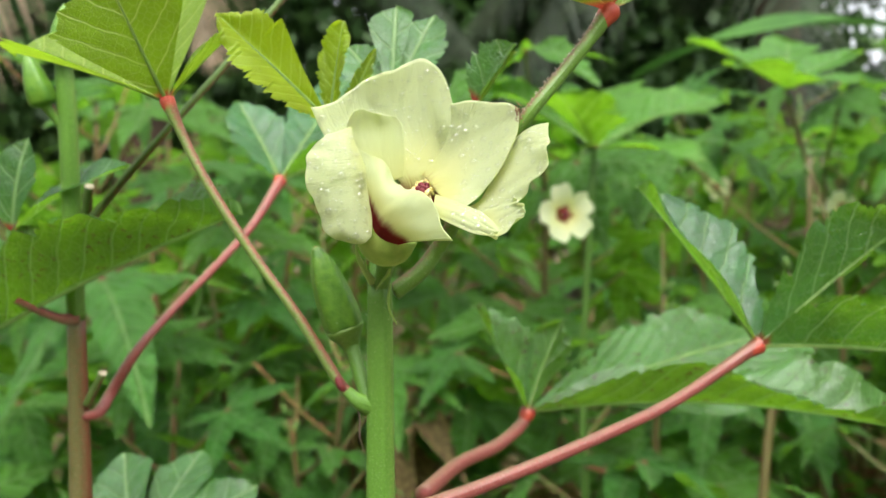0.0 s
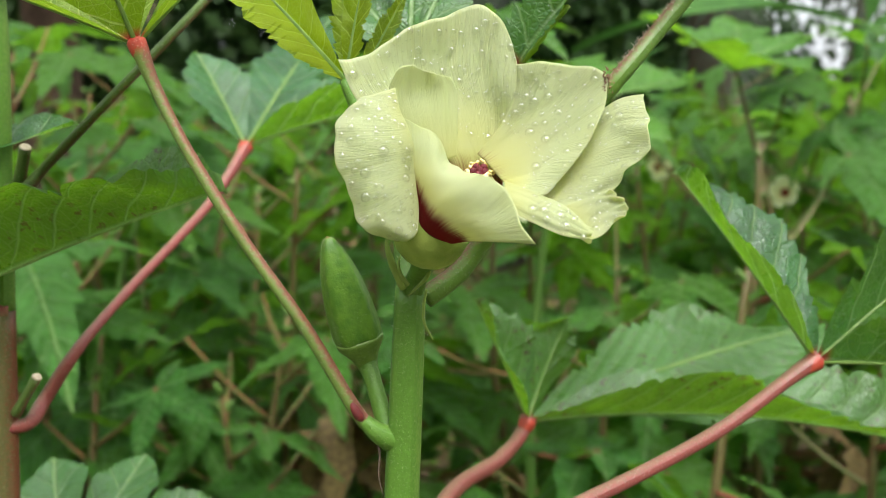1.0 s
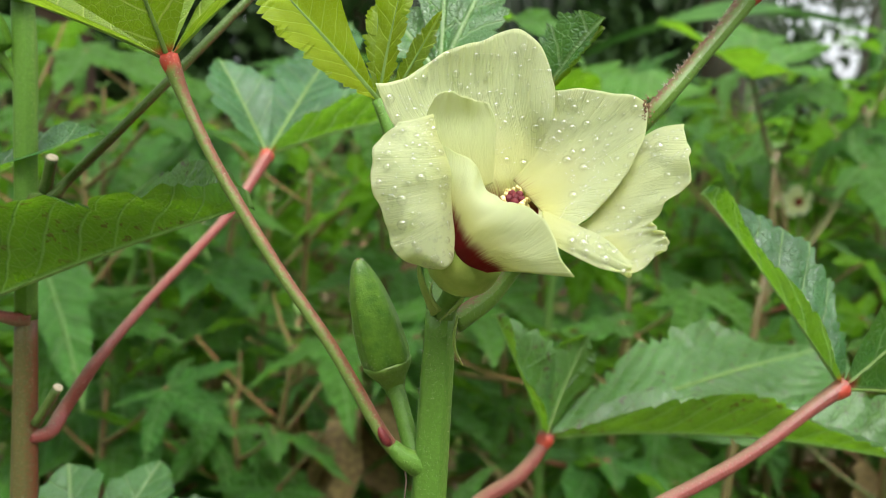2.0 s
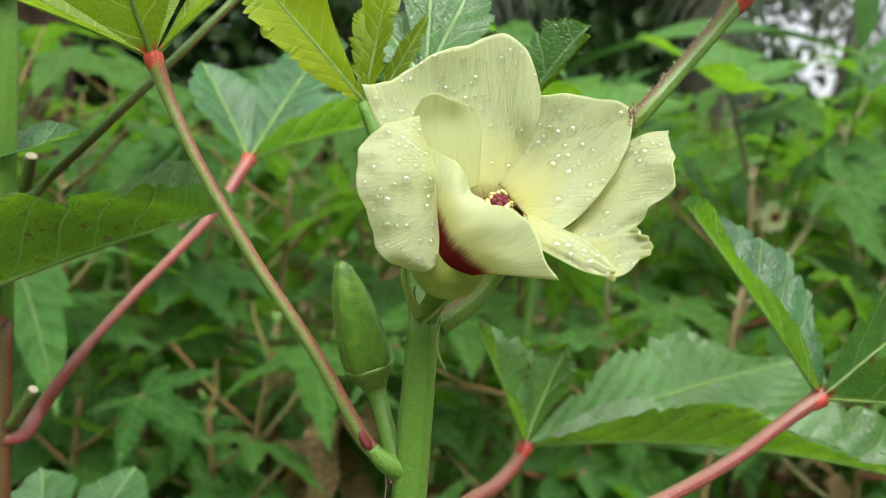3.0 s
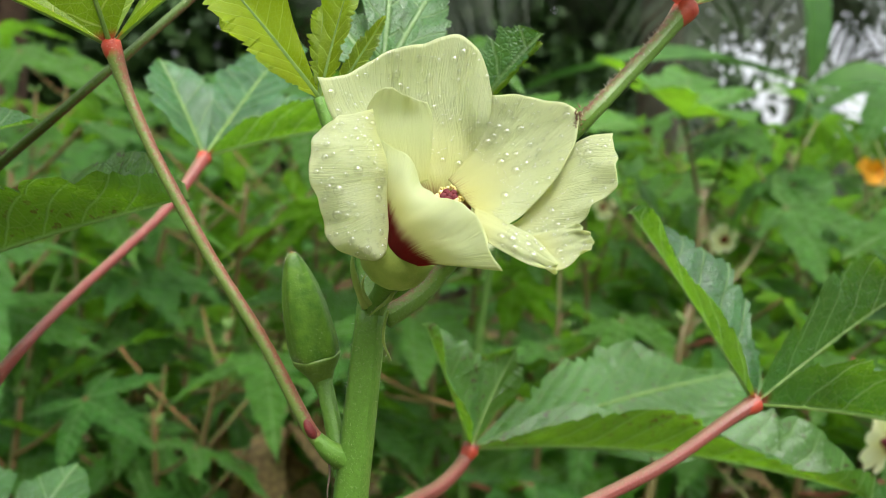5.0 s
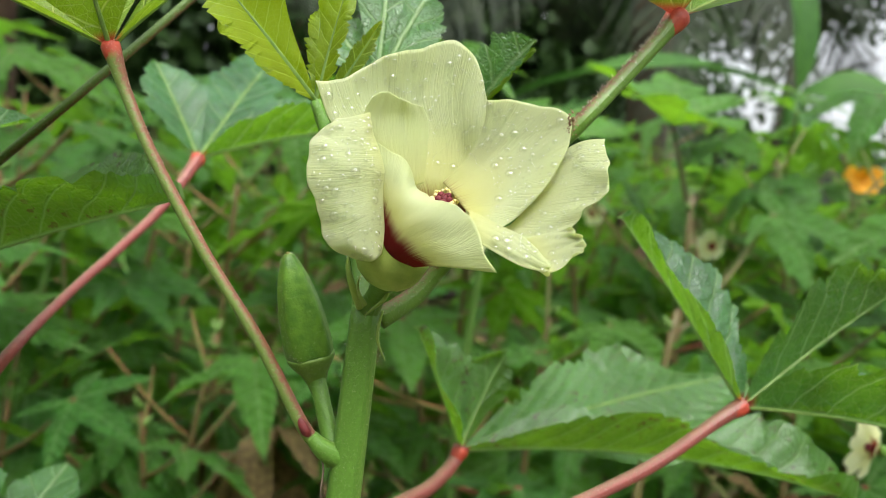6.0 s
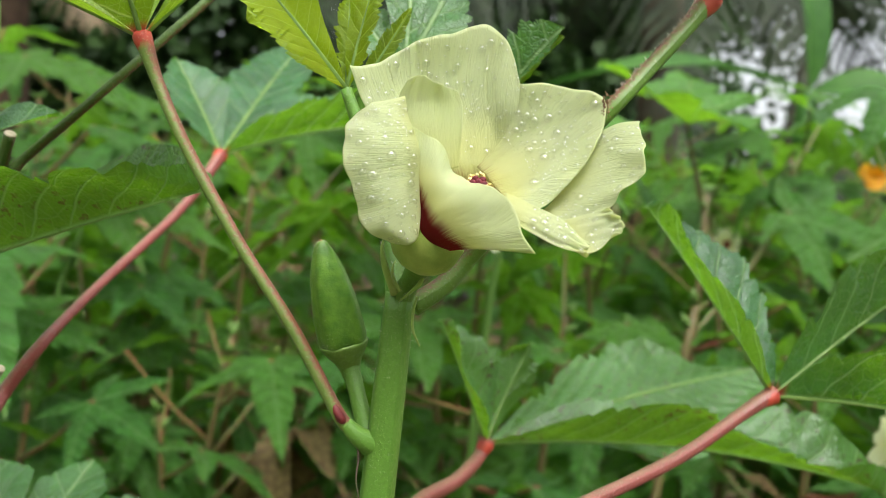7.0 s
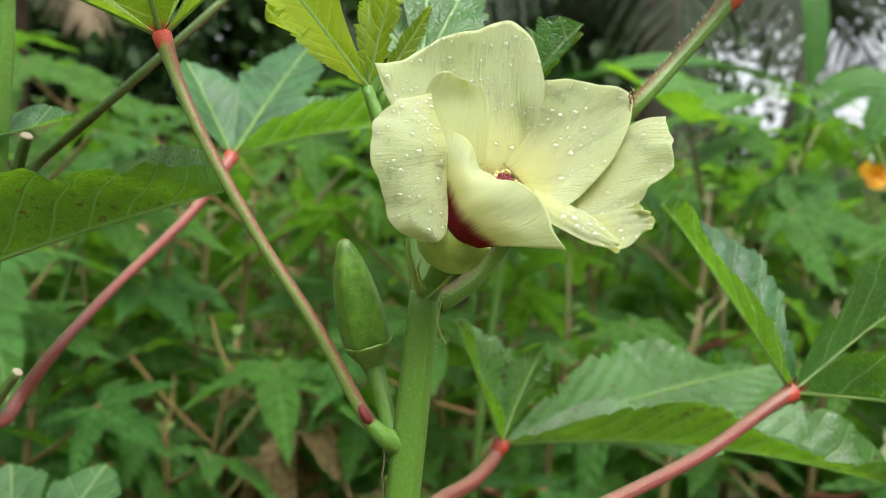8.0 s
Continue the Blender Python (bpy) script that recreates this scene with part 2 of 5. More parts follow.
PALM_BARK = plain("palm_bark", (0.05, 0.03, 0.02), (0.11, 0.07, 0.045), 9, 0.9, 0.01)
TREE_LEAF = plain("tree_leaf", (0.020, 0.055, 0.014), (0.045, 0.10, 0.022), 3, 0.5, 0.001, thin=0.25, spec=0.25)
FROND = plain("palm_frond", (0.016, 0.026, 0.014), (0.038, 0.052, 0.027), 4, 0.6, 0.001, thin=0.2, spec=0.2)
FROND_DRY = plain("dry_palm_frond", (0.10, 0.075, 0.04), (0.20, 0.15, 0.085), 4, 0.7, 0.001, thin=0.2)
BANANA = plain("banana_leaf", (0.03, 0.10, 0.015), (0.06, 0.16, 0.025), 5, 0.5, 0.002, thin=0.3, spec=0.2)
WEED = plain("weed", (0.09, 0.20, 0.03), (0.18, 0.31, 0.05), 6, 0.6, 0.001, thin=0.4, spec=0.2)
ORANGE = plain("orange_petal", (0.85, 0.36, 0.01), (0.9, 0.46, 0.02), 60, 0.5, 0.001, thin=0.3)
DRY_LEAF = plain("dry_leaf", (0.13, 0.085, 0.04), (0.28, 0.20, 0.08), 30, 0.7, 0.001, thin=0.25)


def soil_material():
    m, n, l = material("soil")
    oc = object_coords(n)
    big = noise_node(n, l, oc, 1.2, 5)
    fine = noise_node(n, l, oc, 40, 6, 0.7)
    col = mix_colour(n, l, ramp(n, l, fine, 0.3, 0.7), (0.15, 0.10, 0.06), (0.30, 0.21, 0.14))
    col = mix_colour(n, l, ramp(n, l, big, 0.45, 0.62), col, (0.10, 0.13, 0.045))
    return finish(m, n, l, col, 0.95, math_node(n, l, 'ADD', fine, big), 0.03, 0.8, spec=0.2)


SOIL = soil_material()


def water_material():
    m, n, l = material("water_drop")
    clear = n.new("ShaderNodeBsdfTransparent")
    bend = n.new("ShaderNodeBsdfGlass")
    bend.inputs["Roughness"].default_value = 0.0
    bend.inputs["IOR"].default_value = 1.33
    shine = n.new("ShaderNodeBsdfGlossy")
    shine.inputs["Roughness"].default_value = 0.015
    fres = n.new("ShaderNodeFresnel")
    fres.inputs["IOR"].default_value = 1.33
    body = n.new("ShaderNodeMixShader")
    body.inputs[0].default_value = 0.06
    l.new(clear.outputs[0], body.inputs[1])
    l.new(bend.outputs[0], body.inputs[2])
    mx = n.new("ShaderNodeMixShader")
    l.new(math_node(n, l, 'MULTIPLY_ADD', fres.outputs[0], 0.68, 0.11), mx.inputs[0])
    l.new(body.outputs[0], mx.inputs[1])
    l.new(shine.outputs[0], mx.inputs[2])
    out = n.new("ShaderNodeOutputMaterial")
    l.new(mx.outputs[0], out.inputs["Surface"])
    return m


WATER = water_material()


# ---- builders ----
def mesh_of(name, verts, faces, mat, uvs=None, smooth=True):
    me = bpy.data.meshes.new(name)
    me.from_pydata(np.asarray(verts, float).tolist(), [], faces)
    if uvs is not None:
        layer = me.uv_layers.new(name="UVMap")
        idx = np.empty(len(me.loops), np.int32)
        me.loops.foreach_get("vertex_index", idx)
        layer.data.foreach_set("uv", np.asarray(uvs, np.float32)[idx].ravel())
    me.polygons.foreach_set("use_smooth", [smooth] * len(me.polygons))
    me.materials.append(mat)
    me.update()
    return me


def part(name, mesh, parent, label=""):
    ob = new(name, mesh)
    ob.parent = parent
    ob.matrix_parent_inverse = parent.matrix_world.inverted() if parent.parent is None else Matrix()
    return tagged(ob, label)


def thing(name, place, label, category, group=""):
    ob = new(name)
    ob.empty_display_size = 0.05
    ob.matrix_world = Matrix.Translation(place)
    bpy.context.view_layer.update()
    return tagged(ob, label, category, group)


def spline(points, count):
    """A smooth curve through the points, count samples."""
    p = np.asarray(points, float)
    gap = np.sqrt(np.linalg.norm(np.diff(p, axis=0), axis=1)) + 1e-9
    k = np.r_[0, np.cumsum(gap)]
    d = np.diff(p, axis=0) / gap[:, None]
    m = np.empty_like(p)
    m[0], m[-1] = d[0], d[-1]
    if len(p) > 2:
        m[1:-1] = (d[:-1] * gap[1:, None] + d[1:] * gap[:-1, None]) / (gap[:-1] + gap[1:])[:, None]
    out = []
    for t in np.linspace(0, k[-1], count):
        i = min(int(np.searchsorted(k, t, side="right")) - 1, len(p) - 2)
        h = gap[i]
        u = (t - k[i]) / h
        out.append((2 * u ** 3 - 3 * u * u + 1) * p[i] + (u ** 3 - 2 * u * u + u) * h * m[i] + (3 * u * u - 2 * u ** 3) * p[i + 1] + (u ** 3 - u * u) * h * m[i + 1])
    return np.array(out)


def unit(v):
    v = np.asarray(v, float)
    return v / max(np.linalg.norm(v), 1e-9)


def tube(points, radii, sides=10, count=24, ridges=0, ridge=0.0, caps=True):
    """Verts, faces and UVs of a tube along a spline; radii are spread evenly along it."""
    c = spline(points, count)
    at = np.linspace(0, 1, len(radii))
    if len(radii) == len(points):
        gap = np.sqrt(np.linalg.norm(np.diff(np.asarray(points, float), axis=0), axis=1)) + 1e-9
        at = np.r_[0, np.cumsum(gap)] / gap.sum()
    r = np.interp(np.linspace(0, 1, count), at, radii)
    tang = np.gradient(c, axis=0)
    ref = np.array((0.31, -0.84, 0.45))
    verts, uvs, faces = [], [], []
    for i in range(count):
        t = unit(tang[i])
        a = unit(ref - t * (ref @ t))
        b = np.cross(t, a)
        for k in range(sides + 1):
            th = 2 * math.pi * k / sides
            rr = r[i] * (1 + ridge * math.cos(ridges * th))
            verts.append(c[i] + rr * (math.cos(th) * a + math.sin(th) * b))
            uvs.append((k / sides, i / (count - 1)))
    w = sides + 1
    for i in range(count - 1):
        for k in range(sides):
            faces.append((i * w + k, i * w + k + 1, (i + 1) * w + k + 1, (i + 1) * w + k))
    if caps:
        for i, flip in ((0, True), (count - 1, False)):
            ring = [i * w + k for k in range(sides)]
            faces.append(tuple(reversed(ring)) if flip else tuple(ring))
    return verts, faces, uvs


def tube_mesh(name, points, radii, mat, **kw):
    v, f, u = tube(points, radii, **kw)
    return mesh_of(name, v, f, mat, u)


def lobed_leaf(base, lobes, rows=40, half=4, seed=0, tooth=0.15, wave=0.025, teeth=13):
    """One leaf of several lobes that grow from its base. A lobe: tip, upper side, half width, fold, arch, all in metres or parts of its length."""
    rnd = np.random.RandomState(seed)
    base = np.asarray(base, float)
    axes = [unit(np.subtract(l[0], base)) for l in lobes]
    verts, faces, uvs = [], [], []
    for i, (tip, up, width, fold, arch) in enumerate(lobes):
        a = axes[i]
        length = np.linalg.norm(np.subtract(tip, base))
        n = unit(np.asarray(up, float) - a * (np.asarray(up, float) @ a))
        side = np.cross(a, n)
        sector = [1.25, 1.25]
        for j, b in enumerate(axes):
            if j == i:
                continue
            ang = math.acos(max(-1, min(1, float(a @ b)))) / 2
            k = 1 if b @ side > 0 else 0
            sector[k] = min(sector[k], ang)
        ph = rnd.rand(6)
        first = sum(len(v) for v in verts)
        s = ((np.arange(rows + 1) / rows) ** 0.9)[:, None]
        v = (np.arange(-half, half + 1) / half)[None, :]
        right = v > 0
        prof = s ** 0.95 * (1 - s) ** 0.8 / 0.30
        warp = s + 0.4 / teeth * np.sin(s * teeth * 2.3 + 6.28 * np.where(right, ph[5], ph[4]))
        fine = (warp * teeth + np.where(right, ph[1], ph[0])) % 1.0
        coarse = (warp * teeth / 3.1 + np.where(right, ph[3], ph[2])) % 1.0
        cut = 1 - tooth * (1 - fine) ** 2.2 - 1.3 * tooth * (1 - coarse) ** 2.0
        w = np.minimum(width * prof * (cut + tooth), s * length * np.tan(np.where(right, sector[1], sector[0])) * 1.02)
        off = v * w
        lift = fold * (np.abs(off) - 0.25 * off ** 2 / max(width, 1e-6))
        lift = lift + wave * length * np.sin(9 * s + 6.28 * ph[4] + 2.0 * v) * np.abs(v) ** 1.5 * s + arch * length * 4 * s * (1 - s)
        along = s * length + 0 * v
        verts.append((base + along[..., None] * a + off[..., None] * side + lift[..., None] * n).reshape(-1, 3))
        uvs.append(np.stack([along, off], -1).reshape(-1, 2))
        wd = 2 * half + 1
        faces += [(first + r * wd + c, first + r * wd + c + 1, first + (r + 1) * wd + c + 1, first + (r + 1) * wd + c) for r in range(rows) for c in range(wd - 1)]
    verts, uvs = np.concatenate(verts), np.concatenate(uvs)
    return verts, faces, uvs


def leaf_part(parent, base, lobes, mat, label="", name="leaf", rib=0.0, **kw):
    v, f, u = lobed_leaf(base, lobes, **kw)
    leaf = part(name, mesh_of(name, v, f, mat, u), parent, label)
    for tip, up, width, fold, arch in lobes if rib else ():
        base, tip = np.asarray(base, float), np.asarray(tip, float)
        a = unit(tip - base)
        n = unit(np.asarray(up, float) - a * (np.asarray(up, float) @ a))
        line = [base + (tip - base) * k + n * (arch * np.linalg.norm(tip - base) * 4 * k * (1 - k)) for k in np.linspace(0, 0.96, 9)]
        part("midrib", tube_mesh("midrib", line, [rib, rib * 0.8, rib * 0.6, rib * 0.3, rib * 0.1], MIDRIB, sides=8, count=18), leaf)
    return leaf


def sheet(cage, rows=36, cols=40):
    """A smooth sheet through a small cage of rows, each from its first side to its second. Gives points as an array."""
    across = [spline(row, cols) for row in cage]
    return np.array([spline([a[c] for a in across], rows) for c in range(cols)]).transpose(1, 0, 2)


def sheet_faces(pts, start=0, v0=0.0, v1=1.0, u0=0.0, u1=1.0, ruffle=0.0, seed=0):
    rows, cols, _ = pts.shape
    pts = pts.copy()
    if ruffle:
        rnd = np.random.RandomState(seed)
        ph = rnd.rand(4) * 6.28
        du, dv = np.gradient(pts, axis=1), np.gradient(pts, axis=0)
        nn = np.cross(du, dv)
        nn /= np.linalg.norm(nn, axis=2, keepdims=True) + 1e-12
        uu, vv = np.meshgrid(np.linspace(0, 1, cols), np.linspace(0, 1, rows))
        h = np.sin(uu * 17 + ph[0] + 3 * vv) * vv ** 3 + 0.5 * np.sin(uu * 37 + ph[1]) * vv ** 5 + 0.35 * np.sin(uu * 24 + ph[2] + 2 * np.sin(vv * 5)) * vv
        pts += nn * (h * ruffle)[..., None]
        dv_n = dv / (np.linalg.norm(dv, axis=2, keepdims=True) + 1e-12)
        edge = (1.0 * np.sin(uu * 11 + ph[3]) + 0.55 * np.sin(uu * 23 + ph[0]) + 0.25 * np.sin(uu * 53 + ph[1])) * vv ** 12
        pts += dv_n * (edge * ruffle * 1.0)[..., None]
    verts = pts.reshape(-1, 3)
    faces = [(start + r * cols + c, start + r * cols + c + 1, start + (r + 1) * cols + c + 1, start + (r + 1) * cols + c)
             for r in range(rows - 1) for c in range(cols - 1)]
    lo = np.broadcast_to(np.asarray(v0, float), (cols,))
    uvs = [(u0 + (u1 - u0) * c / (cols - 1), lo[c] + (v1 - lo[c]) * r / (rows - 1)) for r in range(rows) for c in range(cols)]
    return verts, faces, uvs, pts


def lathe(profile, origin, axis, sides=28, ridges=0, ridge=0.0, squash=1.0):
    """A body of revolution: (height, radius) pairs along an axis."""
    a = unit(axis)
    x = unit(np.cross(a, (0.2, 1, 0.1)))
    y = np.cross(a, x)
    verts, faces, uvs = [], [], []
    w = sides + 1
    for i, (h, r) in enumerate(profile):
        for k in range(w):
            th = 2 * math.pi * k / sides
            rr = r * (1 + ridge * math.cos(ridges * th))
            verts.append(np.asarray(origin) + a * h + rr * (math.cos(th) * x + squash * math.sin(th) * y))
            uvs.append((k / sides, i / (len(profile) - 1)))
    for i in range(len(profile) - 1):
        for k in range(sides):
            faces.append((i * w + k, i * w + k + 1, (i + 1) * w + k + 1, (i + 1) * w + k))
    return verts, faces, uvs


def blobs(places, radii, mat, name, flat=1.0, normals=None, subdiv=2):
    """Small rounded bodies joined into one mesh."""
    bm = bmesh.new()
    bmesh.ops.create_icosphere(bm, subdivisions=subdiv, radius=1)
    bm.verts.ensure_lookup_table()
    sv = np.array([v.co[:] for v in bm.verts])
    sf = [tuple(v.index for v in f.verts) for f in bm.faces]
    bm.free()
    verts, faces = [], []
    for i, (p, r) in enumerate(zip(places, radii)):
        q = sv * r
        if normals is not None:
            n = unit(normals[i])
            h = q @ n
            q = q - np.outer(h * (1 - flat), n)
        k = len(verts)
        verts.extend(q + np.asarray(p))
        faces.extend(tuple(k + j for j in f) for f in sf)
    return mesh_of(name, verts, faces, mat)


def hairs(path, radius, count, length, mat, name, seed, span=(0.0, 1.0), side=None):
    """Fine bristles standing off a stalk, one joined mesh."""
    rnd = np.random.RandomState(seed)
    c = spline(path, 60)
    verts, faces = [], []
    for _ in range(count):
        i = int((span[0] + rnd.rand() * (span[1] - span[0])) * 58)
        p, t = c[i], unit(c[i + 1] - c[i])
        d = rnd.randn(3)
        if side is not None:
            d = d * 0.6 + np.asarray(side)
        d = unit(d - t * (d @ t))
        ln = length * (0.5 + rnd.rand())
        e = np.cross(t, d) * 0.00005
        root = p + d * radius * 0.95
        tip = p + d * (radius + ln) + t * ln * (rnd.rand() - 0.3)
        k = len(verts)
        verts += [root + e, root - e, tip, root + t * 0.00008]
        faces += [(k, k + 1, k + 2), (k + 1, k + 3, k + 2), (k + 3, k, k + 2)]
    return mesh_of(name, verts, faces, mat)


def surface_hairs(verts, a, b, count, length, mat, name, seed):
    """Short down standing off a rounded body round the axis from a to b."""
    rnd = np.random.RandomState(seed)
    verts = np.asarray(verts)
    a, t = np.asarray(a), unit(np.subtract(b, a))
    out, faces = [], []
    for i in rnd.randint(0, len(verts) - 1, count):
        w = rnd.rand()
        p = verts[i] * (1 - w) + verts[i + 1] * w
        d = p - a - t * ((p - a) @ t)
        if np.linalg.norm(d) < 0.0008:
            continue
        d = unit(unit(d) + 0.35 * rnd.randn(3) + 0.3 * t)
        e = np.cross(t, d) * 0.00004
        k = len(out)
        out += [p + e, p - e, p + d * length * (0.5 + rnd.rand())]
        faces.append((k, k + 1, k + 2))
    return mesh_of(name, out, faces, mat)


# ---- ground ----
def ground_sheet():
    rnd = np.random.RandomState(3)
    ticks = np.concatenate([-np.geomspace(400, 3.2, 14), np.linspace(-3, 8, 90), np.geomspace(8.4, 400, 14)])
    xs = np.concatenate([-np.geomspace(400, 4.2, 14), np.linspace(-4, 4, 70), np.geomspace(4.2, 400, 14)])
    verts = []
    for y in ticks:
        for x in xs:
            h = 0.03 * noise.noise((x * 1.3, y * 1.3, 0)) + 0.015 * noise.noise((x * 6, y * 6, 2)) if abs(x) < 20 and abs(y) < 20 else 0
            verts.append((x, y, h))
    w = len(xs)
    faces = [(r * w + c, r * w + c + 1, (r + 1) * w + c + 1, (r + 1) * w + c) for r in range(len(ticks) - 1) for c in range(w - 1)]
    return tagged(new("ground", mesh_of("ground", verts, faces, SOIL)), "damp brown garden soil with weeds", "ground", kind="structure")


ground = ground_sheet()

# ---- the flowering okra plant ----
STEM_TOP = np.array((-0.0055, 0.2811, 1.0831))
STEM_LOW = np.array((-0.0072, 0.2848, 1.0281))
down = unit(STEM_LOW - STEM_TOP)
root = STEM_LOW + down * 0.35
root = np.array((root[0], root[1] + 0.01, 0.0)) if root[2] < 0.05 else np.array((root[0] - 0.06, root[1] + 0.03, 0.0))
plant = thing("okra_plant", root, "flowering okra plant with pale yellow bloom, pod and wet leaves", "okra plant", "okra plants in the field")
stem_line = [root, STEM_LOW + down * 0.35, STEM_LOW, (STEM_TOP + STEM_LOW) / 2, STEM_TOP]
stem = part("stem", tube_mesh("stem", stem_line, [0.0085, 0.0065, 0.0046, 0.0043, 0.0039], STEM_GREEN, sides=20, count=60, ridges=5, ridge=0.06), plant, "smooth green ribbed stem")
part("stem_hair", hairs(stem_line[2:], 0.0042, 160, 0.0006, HAIR, "stem_hair", 5), stem)

# shoot tip that rises behind the bloom
SHOOT = np.array((-0.0218, 0.3033, 1.1378))
shoot_line = [STEM_TOP - (0, 0, 0.006), (-0.0068, 0.2940, 1.0971), (-0.0145, 0.3003, 1.1200), SHOOT]
part("shoot", tube_mesh("shoot", shoot_line, [0.0034, 0.0028, 0.0023, 0.0016], STEM_GREEN, sides=12), plant)

# petiole that carries the high leaf
pet_l = [(-0.0166, 0.2824, 1.0473), (-0.0190, 0.2827, 1.0503), (-0.0324, 0.2881, 1.0719), (-0.0483, 0.2950, 1.0937), (-0.0649, 0.3022, 1.1198), (-0.0737, 0.3065, 1.1371), (-0.0778, 0.3076, 1.1475)]
part("petiole", tube_mesh("petiole", pet_l, [0.0019, 0.0018, 0.0017, 0.0016, 0.0017, 0.0016, 0.0017, 0.0026], PETIOLE_MIXED, sides=14, count=70), plant, "red and green leaf stalk")
part("petiole_hair", hairs(pet_l, 0.0016, 260, 0.0005, HAIR, "petiole_hair", 6), plant)
knob_line = [(-0.0045, 0.2872, 1.0425), (-0.0092, 0.2838, 1.0427), (-0.0135, 0.2822, 1.0449), (-0.0172, 0.2823, 1.0483)]
part("node", tube_mesh("node", knob_line, [0.0032, 0.0036, 0.0027, 0.0018], STEM_GREEN, sides=16), plant)
part("leaf_scar", tube_mesh("leaf_scar", [(-0.0208, 0.2822, 1.0534), (-0.0197, 0.2816, 1.0517), (-0.0185, 0.2813, 1.0497), (-0.0172, 0.2815, 1.0482)], [0.0004, 0.0012, 0.0014, 0.0006], SCAR, sides=12, count=14), plant, "dark red leaf scar")
part("bark_split", tube_mesh("bark_split", [(-0.0140, 0.2820, 1.0435), (-0.0132, 0.2815, 1.0396), (-0.0134, 0.2816, 1.0336), (-0.0122, 0.2817, 1.0283)], [0.0002, 0.0003, 0.0002, 0.0001], BARK, sides=6), plant, "dark split in the stem skin")

NL = np.array((-0.0778, 0.3076, 1.1466))
leaf_part(plant, NL, [
    ((-0.1376, 0.3293, 1.1684), (0.18, -0.38, 0.91), 0.026, 0.6, 0.02),
    ((-0.0898, 0.2846, 1.1851), (-0.10, -0.91, 0.39), 0.026, 0.2, 0.02),
    ((-0.0781, 0.3441, 1.2054), (-0.30, -0.80, 0.52), 0.020, 0.2, 0.02),
    ((-0.0565, 0.3184, 1.1714), (-0.63, -0.37, 0.68), 0.013, 0.5, 0.02),
], LEAF_YOUNG, "bright yellow-green leaf lit from above", rows=90, half=6, seed=4, rib=0.0008, tooth=0.2)

# young leaves at the shoot tip
leaf_part(plant, SHOOT, [
    ((-0.0575, 0.2962, 1.1740), (0.15, -0.92, 0.35), 0.0110, 0.75, 0.02),
    ((-0.0511, 0.3221, 1.1607), (0.06, -0.76, 0.64), 0.0050, 0.3, 0.02),
], LEAF_SHOOT, "bright young leaf with toothed edge", rows=150, half=6, seed=7, tooth=0.20, teeth=19, rib=0.0009, wave=0.07)
leaf_part(plant, SHOOT + (0.0004, 0.001, 0), [
    ((-0.0154, 0.3000, 1.1714), (-0.53, -0.84, 0.10), 0.0056, 0.7, 0.02),
    ((-0.0219, 0.3114, 1.1673), (-0.30, -0.93, 0.23), 0.0032, 0.4, 0.02),
], LEAF_SHOOT, "narrow unfolding young leaf", rows=120, half=4, seed=8, tooth=0.26, teeth=12, rib=0.0007, wave=0.08)
leaf_part(plant, np.array((-0.0186, 0.3047, 1.1367)), [
    ((-0.0048, 0.3038, 1.1626), (0.21, -0.91, 0.36), 0.0026, 0.5, -0.03),
], LEAF_SHOOT, "narrow unfolding young leaf", rows=120, half=4, seed=9, tooth=0.26, teeth=11, rib=0.0006)
for i, (a, b) in enumerate((((-0.0180, 0.3064, 1.1306), (-0.0155, 0.3063, 1.1412)), ((-0.0185, 0.3095, 1.1293), (-0.0173, 0.3106, 1.1384)))):
    part("bud", tube_mesh("bud", [a, tuple((np.array(a) + b) / 2), b], [0.0010, 0.0021, 0.0003], STEM_GREEN, sides=8, count=12), plant)
leaf_part(plant, np.array((-0.0006, 0.3423, 1.1499)), [
    ((0.0024, 0.3583, 1.1896), (-0.00, -0.90, 0.44), 0.014, 0.2, 0.02),
    ((0.0182, 0.3652, 1.1874), (-0.20, -0.84, 0.51), 0.012, 0.2, 0.02),
    ((-0.0178, 0.3618, 1.1745), (-0.01, -0.86, 0.51), 0.010, 0.2, 0.02),
], LEAF, "blue-green leaf behind the bloom", rows=50, half=4, seed=10)
leaf_part(plant, np.array((0.0314, 0.3287, 1.1446)), [
    ((0.0464, 0.3202, 1.1663), (0.24, -0.47, 0.85), 0.0095, 0.9, 0.05),
], LEAF, "young folded leaf behind the bloom", rows=110, half=4, seed=11, tooth=0.22, teeth=18)
leaf_part(plant, np.array((0.0308, 0.3277, 1.1432)), [
    ((0.0456, 0.3193, 1.1635), (-0.75, -0.37, 0.55), 0.0050, 0.3, 0.03),
], LEAF_YOUNG, "pale underside of the folded leaf", rows=110, half=4, seed=12, tooth=0.22, teeth=18)

# hairy petiole that leans out behind the bloom
pet_r = [(-0.0011, 0.2872, 1.0794), (0.0078, 0.2887, 1.0858), (0.0142, 0.2897, 1.0935), (0.0270, 0.2756, 1.1144), (0.0410, 0.2642, 1.1332), (0.0531, 0.2663, 1.1470), (0.0636, 0.2686, 1.1594), (0.0687, 0.2699, 1.1667)]
part("petiole", tube_mesh("petiole", pet_r, [0.0030, 0.0028, 0.0026, 0.0025, 0.0023, 0.0021, 0.0020, 0.0021, 0.0030], PETIOLE_HAIRY, sides=16, count=70), plant, "hairy green leaf stalk, reddish on top")
part("petiole_hair", hairs(pet_r, 0.0022, 220, 0.0008, HAIR, "petiole_hair", 12, (0.55, 1.0), (-0.60, -0.07, 0.80)), plant)
